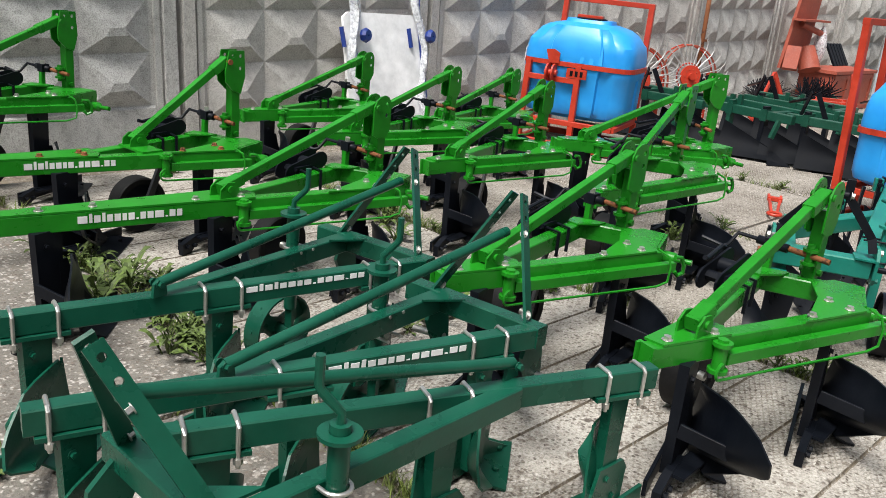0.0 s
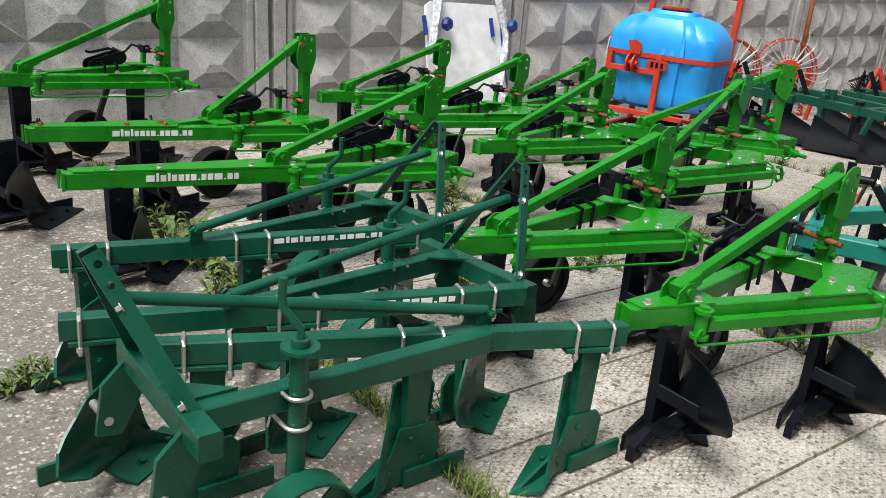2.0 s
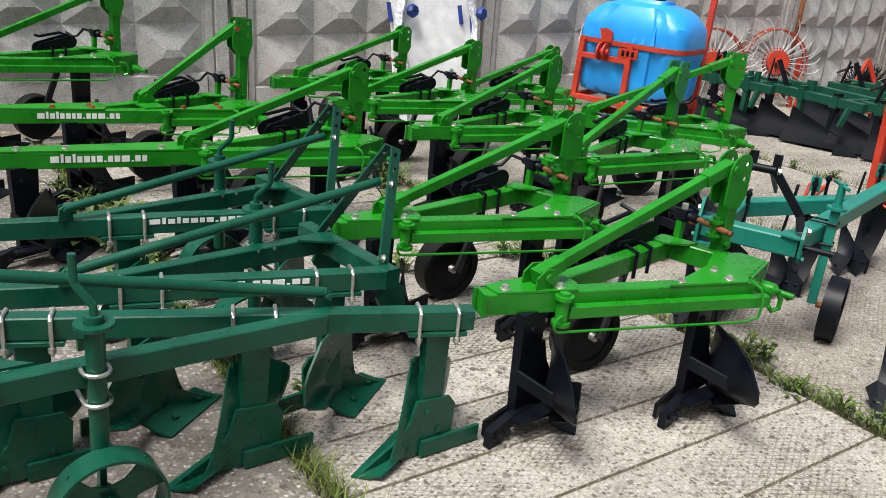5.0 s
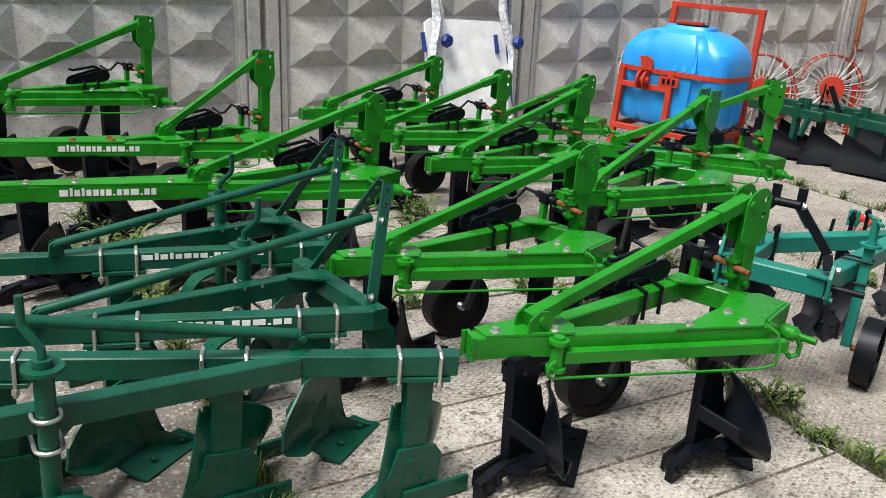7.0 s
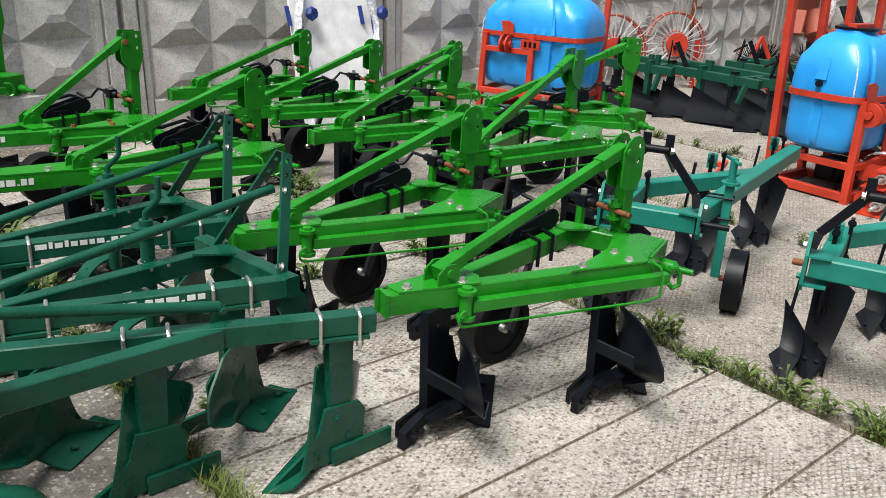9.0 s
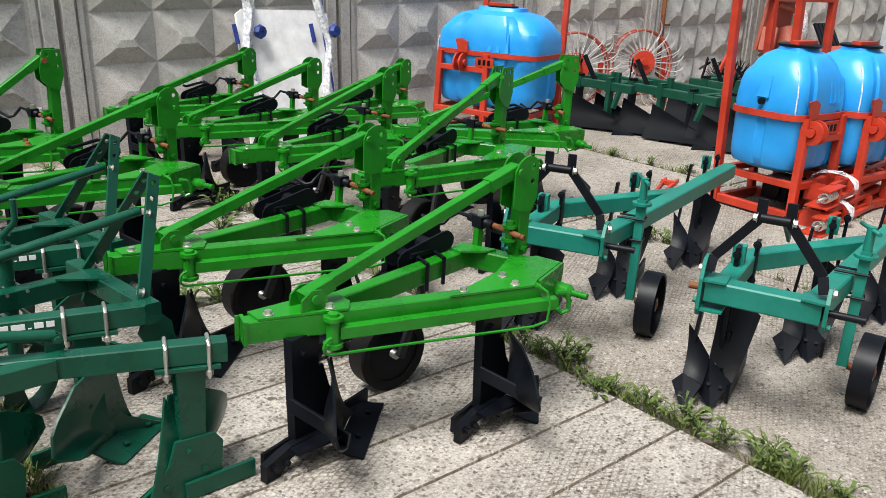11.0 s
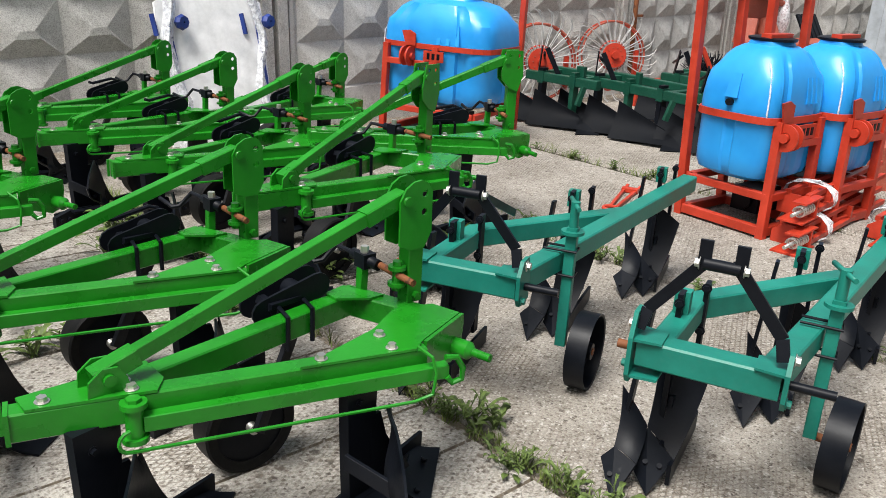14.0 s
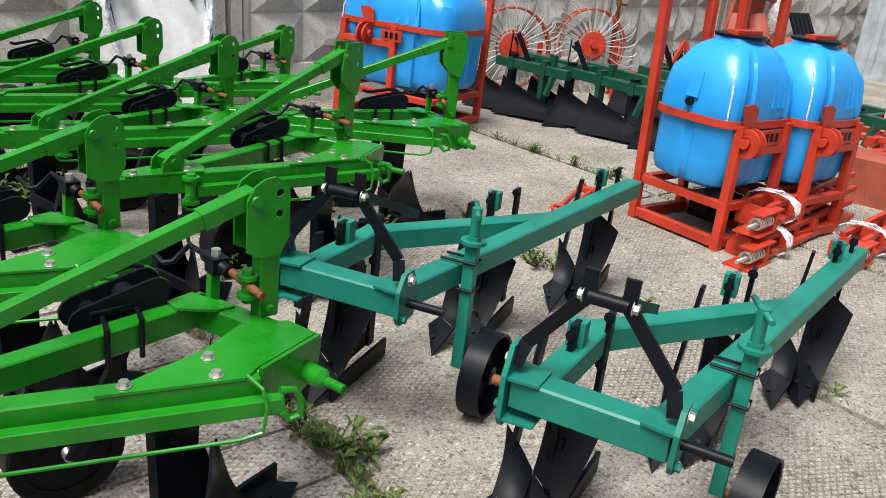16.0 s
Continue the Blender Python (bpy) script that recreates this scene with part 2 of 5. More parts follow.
def sheet(bm, grid, thick):
    """A curved sheet of even thickness from a grid of points."""
    rows, cols = len(grid), len(grid[0])
    g = [[Vector(p) for p in r] for r in grid]
    top, bot = [], []
    for i in range(rows):
        ta, ba = [], []
        for j in range(cols):
            du = g[min(i + 1, rows - 1)][j] - g[max(i - 1, 0)][j]
            dv = g[i][min(j + 1, cols - 1)] - g[i][max(j - 1, 0)]
            n = du.cross(dv)
            n = n.normalized() if n.length > 1e-9 else Vector((0, 0, 1))
            ta.append(bm.verts.new(g[i][j] + n * thick / 2))
            ba.append(bm.verts.new(g[i][j] - n * thick / 2))
        top.append(ta)
        bot.append(ba)
    for i in range(rows - 1):
        for j in range(cols - 1):
            for q, s in ((top, 1), (bot, -1)):
                f = [q[i][j], q[i + 1][j], q[i + 1][j + 1], q[i][j + 1]]
                bm.faces.new(f[::s]).smooth = True
    for i in range(rows - 1):
        for j in (0, cols - 1):
            bm.faces.new((top[i][j], top[i + 1][j], bot[i + 1][j], bot[i][j]))
    for j in range(cols - 1):
        for i in (0, rows - 1):
            bm.faces.new((top[i][j], top[i][j + 1], bot[i][j + 1], bot[i][j]))


def lathe(bm, c, axis, profile, seg=24):
    """A turned body: profile of (along the axis, radius), closed in a ring."""
    c, x = Vector(c), Vector(axis).normalized()
    y = x.orthogonal().normalized()
    z = x.cross(y)
    rings = [[bm.verts.new(c + x * a + (y * math.cos(t) + z * math.sin(t)) * r) for t in [math.tau * k / seg for k in range(seg)]] for a, r in profile]
    for i in range(len(rings)):
        r0, r1 = rings[i], rings[(i + 1) % len(rings)]
        for k in range(seg):
            bm.faces.new((r0[k], r0[(k + 1) % seg], r1[(k + 1) % seg], r1[k])).smooth = True


def bolt(bm, p, n=(0, 0, 1), r=0.013, h=0.012):
    p, n = Vector(p), Vector(n).normalized()
    cyl(bm, p, p + n * 0.003, r * 1.45, 10)
    cyl(bm, p + n * 0.003, p + n * (h + 0.003), r, 6)


def mesh_of(name, bm, material):
    bmesh.ops.recalc_face_normals(bm, faces=bm.faces)
    for e in bm.edges:
        if len(e.link_faces) == 2 and e.calc_face_angle(0.0) > 0.6:
            e.smooth = False
    me = bpy.data.meshes.new(name)
    bm.to_mesh(me)
    bm.free()
    for mt in material if isinstance(material, tuple) else (material,):
        me.materials.append(mt)
    return me


def part(name, bm, material, parent, label=""):
    ob = new(name, mesh_of(name, bm, material))
    ob.parent = parent
    return tagged(ob, label) if label else ob


def thing(name, m, label, category, group="", kind=""):
    ob = new(name)
    ob.empty_display_size = 0.1
    ob.matrix_basis = m
    return tagged(ob, label, category, group, kind)


def made(fn, *args, **kw):
    """A new bmesh with one call of a shape helper."""
    bm = bmesh.new()
    fn(bm, *args, **kw)
    return bm


def word_bars(bm, p, along, up, nrm, width, height):
    """White bars in the rhythm of a line of small printed characters."""
    p, along, up, nrm = Vector(p), Vector(along).normalized(), Vector(up).normalized(), Vector(nrm).normalized()
    widths = (1.5, 0.5, 1, 0.5, 0.9, 1, 0.7, 1, 0.4, 0.9, 1, 1.5, 0.4, 1, 0.9)
    gap = 0.28
    unit = width / (sum(widths) + gap * len(widths))
    x = -width / 2
    for k, w in enumerate(widths):
        a, b = x, x + w * unit
        h = height * (0.22 if k in (8, 12) else 1.0 if k not in (1, 3) else 1.3)
        c = [p + along * u + up * v + nrm * d for d in (0.0005, 0.002) for u, v in ((a, 0), (b, 0), (b, h), (a, h))]
        hexa(bm, c)
        x = b + gap * unit


# ---- green reversible plough ----
def turning_body(t, f0, l0, zt, mat, point=(0.405, 0.113), wing=(0.12, -0.155), tail=((-0.02, -0.27, 0.16), (-0.13, -0.375, 0.235), (-0.145, -0.375, 0.295), (-0.10, -0.30, 0.345), (-0.02, -0.17, 0.365)), top=0.355, leg=(0.14, 0.035), heel=True, curve=1.0, leg_turn=14.0, setback=-0.035):
    """A right-hand plough body under its beam: leg, moldboard swept back to its tail, share, landside, brace."""
    a, th = leg[0] / 2, leg[1]
    ca, sa = math.cos(radians(leg_turn)), math.sin(radians(leg_turn))

    def at(x, y, z):
        x += setback
        return Vector((f0 + x * ca - y * sa, l0 + x * sa + y * ca, z))

    part("leg", made(plate, [at(-a, 0, zt), at(a * 0.9, 0, zt), at(a * 0.75, 0, 0.20), at(a, 0, 0.05), at(-a * 0.7, 0, 0.05), at(-a * 0.85, 0, 0.22)], th), mat, t)
    for z in (zt - 0.06, 0.20):
        part("bolt", made(bolt, at(-0.02, -th / 2, z), (sa, -ca, 0), 0.009, 0.01), mat, t)
    P, W = Vector((f0 + point[0], l0 + point[1], 0.0)), Vector((f0 + wing[0], l0 + wing[1], 0.0))
    edge_dir = (P - W).normalized()
    back = Vector((-edge_dir.y, edge_dir.x, 0))
    if back.dot(Vector((f0, l0, 0)) - (P + W) / 2) < 0:
        back = -back
    lift = Vector((0, 0, 0.05))
    P1, W1 = P + back * 0.095 - edge_dir * 0.03 + lift * 0.5, W + back * 0.095 - edge_dir * 0.03 + lift
    part("share", made(sheet, [[P.lerp(W, s / 4) + Vector((0, 0, 0.004)) for s in range(5)],
                               [(P.lerp(W, s / 4) + P1.lerp(W1, s / 4)) / 2 + Vector((0, 0, -0.004)) for s in range(5)],
                               [P1.lerp(W1, s / 4) for s in range(5)]], 0.009), mat, t)
    knots = [W1] + [Vector((f0 + x, l0 + y, z)) for x, y, z in tail] + [Vector((f0 + 0.055, l0 - 0.025, top))]
    rows = []
    N, C = 15, 9
    for i in range(N):
        u = i / (N - 1)
        shin = Vector((P1.x + (f0 + 0.07 - P1.x) * u ** 0.6, P1.y + (l0 - 0.02 - P1.y) * u ** 0.6, P1.z + (top - P1.z) * u ** 1.5))
        q = u * (len(knots) - 1)
        j = min(int(q), len(knots) - 2)
        edge = knots[j].lerp(knots[j + 1], q - j)
        row = []
        for j in range(C):
            s = j / (C - 1)
            row.append(shin.lerp(edge, s) + back * (0.05 * math.sin(math.pi * s) * math.sin(math.pi * min(1, u * 1.15 + 0.05))) * curve - Vector((0, 0, 0.02 * math.sin(math.pi * s) * u)))
        rows.append(row)
    part("moldboard", made(sheet, rows, 0.008), mat, t)
    for s in (0.28, 0.72):
        part("bolt", made(cyl, P.lerp(W, s) + back * 0.045 + Vector((0, 0, 0.022)), P.lerp(W, s) + back * 0.040 + Vector((0, 0, 0.036)), 0.011, 10), mat, t)
    if heel:
        part("landside", made(beam, at(-0.16, 0.03, 0.04), P + back * 0.07 + Vector((0, 0, 0.035)), 0.014, 0.06), mat, t)
        part("frog", made(plate, [at(0.04, -0.012, 0.06), at(0.24, -0.012, 0.06), at(0.17, -0.012, 0.15), at(0.11, -0.012, 0.24), at(0.08, -0.012, 0.33), at(0.04, -0.012, 0.33)], 0.012), mat, t)
        part("heel", made(plate, [at(-0.20, -0.02, 0.004), at(-0.14, -0.02, 0.004), at(-0.09, -0.022, 0.05), at(0.05, -0.022, 0.055), at(0.05, -0.022, 0.085), at(-0.09, -0.022, 0.095), at(-0.13, -0.02, 0.085), at(-0.20, -0.02, 0.065)], 0.03), mat, t)
        for x in (-0.165, -0.115):
            part("bolt", made(bolt, at(x, -0.036, 0.045), (sa, -ca, 0), 0.011, 0.012), mat, t)
        part("foot_plate", made(beam, at(-0.10, -0.045, 0.085), at(0.10, -0.075, 0.075), 0.07, 0.012), mat, t)
        part("brace", made(beam, at(-0.085, -0.025, 0.245), at(-0.075, -0.275, 0.205), 0.012, 0.05), mat, t)
        part("bolt", made(bolt, at(-0.085, -0.245, 0.21), (-1, -0.1, 0), 0.010, 0.014), mat, t)


def mast_plate(bm, l, zb, zt, pointed):
    if pointed:
        o = [(-0.075, zt - 0.12), (-0.05, zt), (0.055, zt), (0.065, zt - 0.15), (0.035, zb - 0.02), (-0.02, zb), (-0.07, zb + 0.05)]
        h = [((0.03, zt - 0.03), 0.011), ((-0.025, zt - 0.03), 0.011), ((0.03, zt - 0.10), 0.011)]
    else:
        o = [(-0.07, zb + 0.02), (-0.072, zt - 0.06), (-0.05, zt - 0.022), (-0.02, zt - 0.004), (0.01, zt), (0.035, zt - 0.01), (0.055, zt - 0.04), (0.058, zb + 0.05), (0.03, zb), (-0.03, zb)]
        h = [((0.025, zt - 0.045), 0.012), ((0.025, zt - 0.105), 0.012)]
    plate(bm, [(f, l, z) for f, z in o], 0.008, [((f, l, z), r) for (f, z), r in h])


def green_plough(m, label, zf=0.53, zm=0.92, pointed=False, nose=1.22, bodies=2, lettering=0.0, wheel=True, rusty=False, strut_at=-1.0):
    t = thing("plough", m, label, "plough", "bright green ploughs")
    zc = zf - 0.0375
    k = 0.28
    rl = lambda f: -(f + 1.205) * k                  # right rail's side offset
    sr = lambda f: -0.005 + (f + 0.97) * 0.197       # left rail's side offset
    part("main_beam", made(beam, (-nose, rl(-nose), zc), (-0.17, rl(-0.17), zc), 0.062, 0.078), GREEN, t)
    cap = part("end_cap", made(box, (-nose - 0.002, rl(-nose) + 0.001, zc), (0.012, 0.074, 0.084), -15.6), GREEN, t)
    part("end_rib", made(box, (-nose - 0.010, rl(-nose) + 0.030, zc), (0.012, 0.010, 0.086), -15.6), GREEN, cap)
    part("side_rail", made(beam, (-0.97, sr(-0.97), zc), (-0.08, sr(-0.08), zc), 0.060, 0.076), GREEN, t)
    part("cross_bar", made(beam, (-0.115, 0.20, zc - 0.002), (0.030, -0.185, zc - 0.002), 0.072, 0.080), GREEN, t)
    gus = []
    top = zf + 0.005
    gus.append([(-nose + 0.03, rl(-nose) - 0.040, top), (-0.90, rl(-0.90) - 0.034, top), (-0.86, rl(-0.86) + 0.03, top), (-0.86, sr(-0.86) + 0.033, top), (-nose + 0.03, rl(-nose) + 0.034, top)])
    gus.append([(-0.545, rl(-0.545) - 0.036, top), (-0.215, rl(-0.215) - 0.036, top), (-0.165, -0.281, top), (0.062, -0.191, top), (0.035, -0.09, top), (-0.085, -0.045, top), (-0.235, -0.135, top)])
    gus.append([(-0.20, sr(-0.20) - 0.027, top), (-0.105, 0.06, top), (-0.05, 0.06, top), (-0.115, 0.20, top), (-0.20, sr(-0.20) + 0.030, top)])
    for g in gus:
        part("gusset", made(plate, g, 0.008), GREEN, t)
    spots = [(-1.145, -0.002), (-0.95, -0.008), (-0.95, 0.045), (-0.473, -0.007), (-0.271, -0.008), (-0.25, 0.085)]
    if bodies == 3:
        spots += [(-1.75, 0.0), (-1.55, 0.01)]
    for f, d in spots:
        part("bolt", made(bolt, (f, rl(f) + d, zf + 0.009)), RUST if rusty else ZINC, t, "rusty bolt head" if rusty else "zinc-plated bolt head")
    # corner block and hitch stub
    part("hitch_plate", made(plate, [(-0.16, -0.287, zf + 0.007), (0.068, -0.197, zf + 0.007), (0.072, -0.195, zf - 0.03), (0.06, -0.198, zf - 0.12), (0.0, -0.222, zf - 0.135), (-0.16, -0.285, zf - 0.075)], 0.012), GREEN, t)
    bm = bmesh.new()
    zh = zf - 0.085
    d0, d1, d2, d3 = Vector((0.018, -0.205, zh)), Vector((0.034, -0.275, zh)), Vector((0.037, -0.290, zh)), Vector((0.052, -0.352, zh))
    cyl(bm, d0, d0.lerp(d1, 0.15), 0.042, 18)
    cyl(bm, d0, d1, 0.029, 16)
    cyl(bm, d1, d2, 0.029, 16, 0.015)
    cyl(bm, d2, d3, 0.0135, 12)
    part("hitch_pin", bm, GREEN, t)
    # swing rod beside the main beam
    zr = zf - 0.062
    pv = strut_at + 0.036
    part("swing_rod", made(beam, (pv + 0.019, rl(pv + 0.019) - 0.058, zr), (-0.135, rl(-0.135) - 0.058, zr), 0.036, 0.044), GREEN, t)
    bm = bmesh.new()
    px, py = pv, rl(pv) - 0.055
    cyl(bm, (px, py, zf - 0.105), (px, py, zf - 0.01), 0.023, 16)
    cyl(bm, (px, py, zf - 0.016), (px, py, zf - 0.002), 0.034, 16)
    cyl(bm, (px, py, zf - 0.002), (px, py, zf + 0.008), 0.020, 6)
    cyl(bm, (px, py, zf - 0.112), (px, py, zf - 0.098), 0.034, 16)
    part("pivot", bm, GREEN, t)
    bm = bmesh.new()
    y0, y1 = rl(pv - 0.026) - 0.085, rl(-0.19) - 0.088
    tube(bm, arc((pv - 0.021, y0, zf - 0.098), (0, 0, 1), (-1, 0, 0), 0.030, 0, 180, 6) + [(-0.25, y1 + 0.015, zf - 0.132), (-0.20, y1 - 0.005, zf - 0.115), (-0.19, y1 - 0.005, zf - 0.05), (-0.195, y1 + 0.01, zf - 0.005), (-0.215, y1 + 0.055, zf + 0.018)], 0.0055, 6)
    part("wire_latch", bm, GREEN, t)
    bm = bmesh.new()
    hx, hy = -0.125, rl(-0.125) - 0.058
    tube(bm, [(hx - 0.03, hy - 0.012, zr + 0.05), (hx + 0.005, hy - 0.022, zr + 0.045), (hx + 0.024, hy - 0.03, zr + 0.01), (hx + 0.02, hy - 0.032, zr - 0.025), (hx - 0.005, hy - 0.02, zr - 0.035), (hx - 0.02, hy - 0.012, zr - 0.015)], 0.010, 8)
    part("hook", bm, GREEN, t)
    # mast, strut and clevis
    zb = zm - 0.225
    part("mast", made(beam, (0.01, 0.0, zf), (0.01, 0.0, zb + 0.10), 0.055, 0.06, (1, 0, 0)), GREEN, t)
    for l in (-0.036, 0.036):
        bm = bmesh.new()
        mast_plate(bm, l, zb, zm, pointed)
        part("mast_plate", bm, GREEN, t)
    sl = rl(strut_at) + 0.025 if strut_at < -0.9 else 0.0
    s0, s1 = Vector((strut_at, sl, zf + 0.05)), Vector((-0.055, 0.0, zm - 0.062))
    strut = part("strut", made(beam, s0, s1, 0.036, 0.042), GREEN, t)
    part("sleeve", made(beam, s1.lerp(s0, 0.14), s1.lerp(s0, -0.02), 0.052, 0.05), GREEN, strut)
    part("sleeve", made(beam, s0.lerp(s1, -0.03), s0.lerp(s1, 0.09), 0.052, 0.05), GREEN, strut)
    bm = bmesh.new()
    for l in (sl - 0.036, sl + 0.036):
        plate(bm, [(strut_at - 0.055, l, zf + 0.005), (strut_at + 0.055, l, zf + 0.005), (strut_at + 0.045, l, zf + 0.045), (strut_at + 0.025, l, zf + 0.075), (strut_at - 0.015, l, zf + 0.078), (strut_at - 0.05, l, zf + 0.05)], 0.008)
    cyl(bm, (strut_at, sl - 0.05, zf + 0.046), (strut_at, sl + 0.05, zf + 0.046), 0.016, 12)
    if strut_at > -0.9:
        beam(bm, (strut_at, rl(strut_at), zf + 0.006), (strut_at, sr(strut_at), zf + 0.006), 0.12, 0.012)
    part("clevis", bm, GREEN, t)
    part("mast_bolt", made(cyl, (-0.045, -0.05, zm - 0.062), (-0.045, 0.05, zm - 0.062), 0.016, 10), RUST if rusty else GREEN, t)
    part("mast_bolt", made(cyl, (0.01, -0.045, zf + 0.025), (0.01, 0.045, zf + 0.025), 0.014, 6), GREEN, t)
    # adjusting screw with crank
    zs = zf + 0.095
    bm = bmesh.new()
    for z in (zs - 0.028, zs + 0.028):
        cyl(bm, (-0.045, 0.0, z - 0.006), (-0.045, 0.0, z + 0.006), 0.03, 14)
    cyl(bm, (-0.045, 0.0, zs - 0.05), (-0.045, 0.0, zs + 0.05), 0.016, 10)
    part("screw_bracket", bm, GREEN, t)
    screw = part("adjusting_screw", made(cyl, (-0.045, -0.085, zs), (-0.05, 0.16, zs + 0.012), 0.012, 10), RUST, t, "rusty threaded rod")
    part("screw_sleeve", made(cyl, (-0.055, 0.085, zs + 0.008), (-0.065, 0.215, zs + 0.016), 0.019, 10), BLACK, screw)
    part("screw_block", made(box, (-0.062, 0.15, zs + 0.012), (0.05, 0.055, 0.05)), BLACK, screw)
    bm = bmesh.new()
    tube(bm, [(-0.065, 0.215, zs + 0.016), (-0.075, 0.30, zs + 0.020), (-0.12, 0.315, zs - 0.03), (-0.145, 0.325, zs - 0.035), (-0.155, 0.42, zs - 0.02)], 0.009, 8)
    part("crank", bm, BLACK, screw)
    part("screw_post", made(beam, (-0.075, 0.15, zf), (-0.07, 0.15, zs + 0.035), 0.03, 0.03), GREEN, t)
    part("screw_nut", made(cyl, (-0.065, 0.15, zs + 0.036), (-0.065, 0.15, zs + 0.060), 0.014, 6), ZINC, t, "zinc-plated nut")
    # wheel bracket on the side rail, arm and depth wheel
    bm = bmesh.new()
    for f in (-0.40, -0.30):
        y = sr(f)
        tube(bm, [(f - 0.01, y - 0.042, zc - 0.06), (f - 0.01, y - 0.042, zf + 0.012), (f + 0.01, y + 0.045, zf + 0.012), (f + 0.01, y + 0.045, zc - 0.06)], 0.008, 8)
    part("clamp", bm, BLACK, t)
    y = sr(-0.33)
    ends = Vector((-0.43, 0, zf - 0.005)), Vector((-0.235, 0, zf + 0.045))
    ax = (ends[1] - ends[0]).normalized()
    ay = Vector((-ax.z, 0, ax.x))
    pill = arc(ends[1], ax, ay, 0.044, -90, 90, 6) + arc(ends[0], ax, ay, 0.044, 90, 270, 6)
    for off in (0.05, 0.13):
        part("bracket_plate", made(plate, [p + Vector((0, y + off, 0)) for p in pill], 0.010), BLACK, t)
    part("bracket_bar", made(beam, (-0.42, y + 0.035, zf + 0.018), (-0.26, y + 0.06, zf + 0.018), 0.018, 0.018), BLACK, t)
    part("bracket_nut", made(cyl, (-0.40, y + 0.035, zf + 0.005), (-0.40, y + 0.15, zf + 0.005), 0.022, 6), BLACK, t)
    part("bracket_roller", made(cyl, (-0.30, y + 0.055, zf + 0.028), (-0.30, y + 0.125, zf + 0.028), 0.032, 16), BLACK, t)
    bm = bmesh.new()
    tube(bm, [(-0.225, y + 0.14, zf + 0.045), (-0.235, y + 0.15, zf + 0.085), (-0.27, y + 0.15, zf + 0.095), (-0.42, y + 0.13, zf + 0.075), (-0.45, y + 0.125, zf + 0.085)], 0.010, 8)
    part("lever", bm, BLACK, t)
    if wheel:
        wf, wl, wr = -0.50, 0.185, 0.158
        part("wheel_arm", made(beam, (-0.28, y + 0.075, zf - 0.03), (wf, wl - 0.085, wr), 0.018, 0.05), BLACK, t)
        wh = part("wheel", made(lathe, (wf, wl, wr), (0, 1, 0), [(-0.045, 0.12), (-0.05, wr - 0.007), (-0.043, wr), (0.043, wr), (0.05, wr - 0.007), (0.045, 0.12)], 40), RUBBER, t)
        part("rim", made(cyl, (wf, wl - 0.037, wr), (wf, wl + 0.037, wr), 0.125, 28), BLACK, wh)
        part("hub", made(cyl, (wf, wl - 0.065, wr), (wf, wl + 0.065, wr), 0.018, 10), ZINC, wh, "bare steel hub nut")
    turning_body(t, -1.01, rl(-1.01), zc - 0.03, BLACK)
    turning_body(t, -0.336, rl(-0.336), zc - 0.03, BLACK)
    if bodies == 3:
        turning_body(t, -1.70, rl(-1.70), zc - 0.03, BLACK)
    if lettering:
        bm = bmesh.new()
        f = lettering
        word_bars(bm, (f, rl(f) - 0.0325, zc - 0.010), (1, -k, 0), (0, 0, 1), (-k, -1, 0), 0.43, 0.030)
        part("printed_lettering", bm, LETTER, t, "row of small white printed characters")
    return t


# ---- dark green three-body plough with U-bolted legs ----
def ubolt(bm, c, along, drop, w=0.055, r=0.006):
    """A U-bolt over a beam at c (top centre), its plane square to the beam."""
    c, x = Vector(c), Vector(along).normalized()
    y = Vector((0, 0, 1)).cross(x)
    z = Vector((0, 0, 1))
    tube(bm, [c - y * w / 2 - z * drop, c - y * w / 2 - z * 0.004, c - y * (w / 2 - 0.008) + z * 0.005, c + y * (w / 2 - 0.008) + z * 0.005, c + y * w / 2 - z * 0.004, c + y * w / 2 - z * drop], r, 8)


def rigid_body(t, f0, l0, zt, mat):
    turning_body(t, f0, l0, zt, mat, (0.295, 0.02), (0.03, -0.13), ((-0.12, -0.17, 0.11), (-0.22, -0.185, 0.15), (-0.20, -0.15, 0.23), (-0.08, -0.07, 0.32)), 0.355, (0.10, 0.034), False, 1.0, 0.0, 0.0)
    part("landside", made(beam, (f0 - 0.20, l0 + 0.034, 0.035), (f0 + 0.04, l0 + 0.034, 0.035), 0.014, 0.06), mat, t)
    part("frog", made(plate, [(f0 - 0.085, l0 + 0.02, 0.02), (f0 + 0.27, l0 + 0.02, 0.004), (f0 + 0.20, l0 + 0.02, 0.045), (f0 + 0.13, l0 + 0.02, 0.085), (f0 + 0.085, l0 + 0.02, 0.14), (f0 + 0.062, l0 + 0.02, 0.215), (f0 - 0.07, l0 + 0.02, 0.205), (f0 - 0.095, l0 + 0.02, 0.17)], 0.012), mat, t)
    for x, z in ((0.02, 0.17), (0.10, 0.07), (-0.03, 0.09)):
        part("bolt", made(bolt, (f0 + x, l0 + 0.026, z), (0, 1, 0), 0.009, 0.006), mat, t)


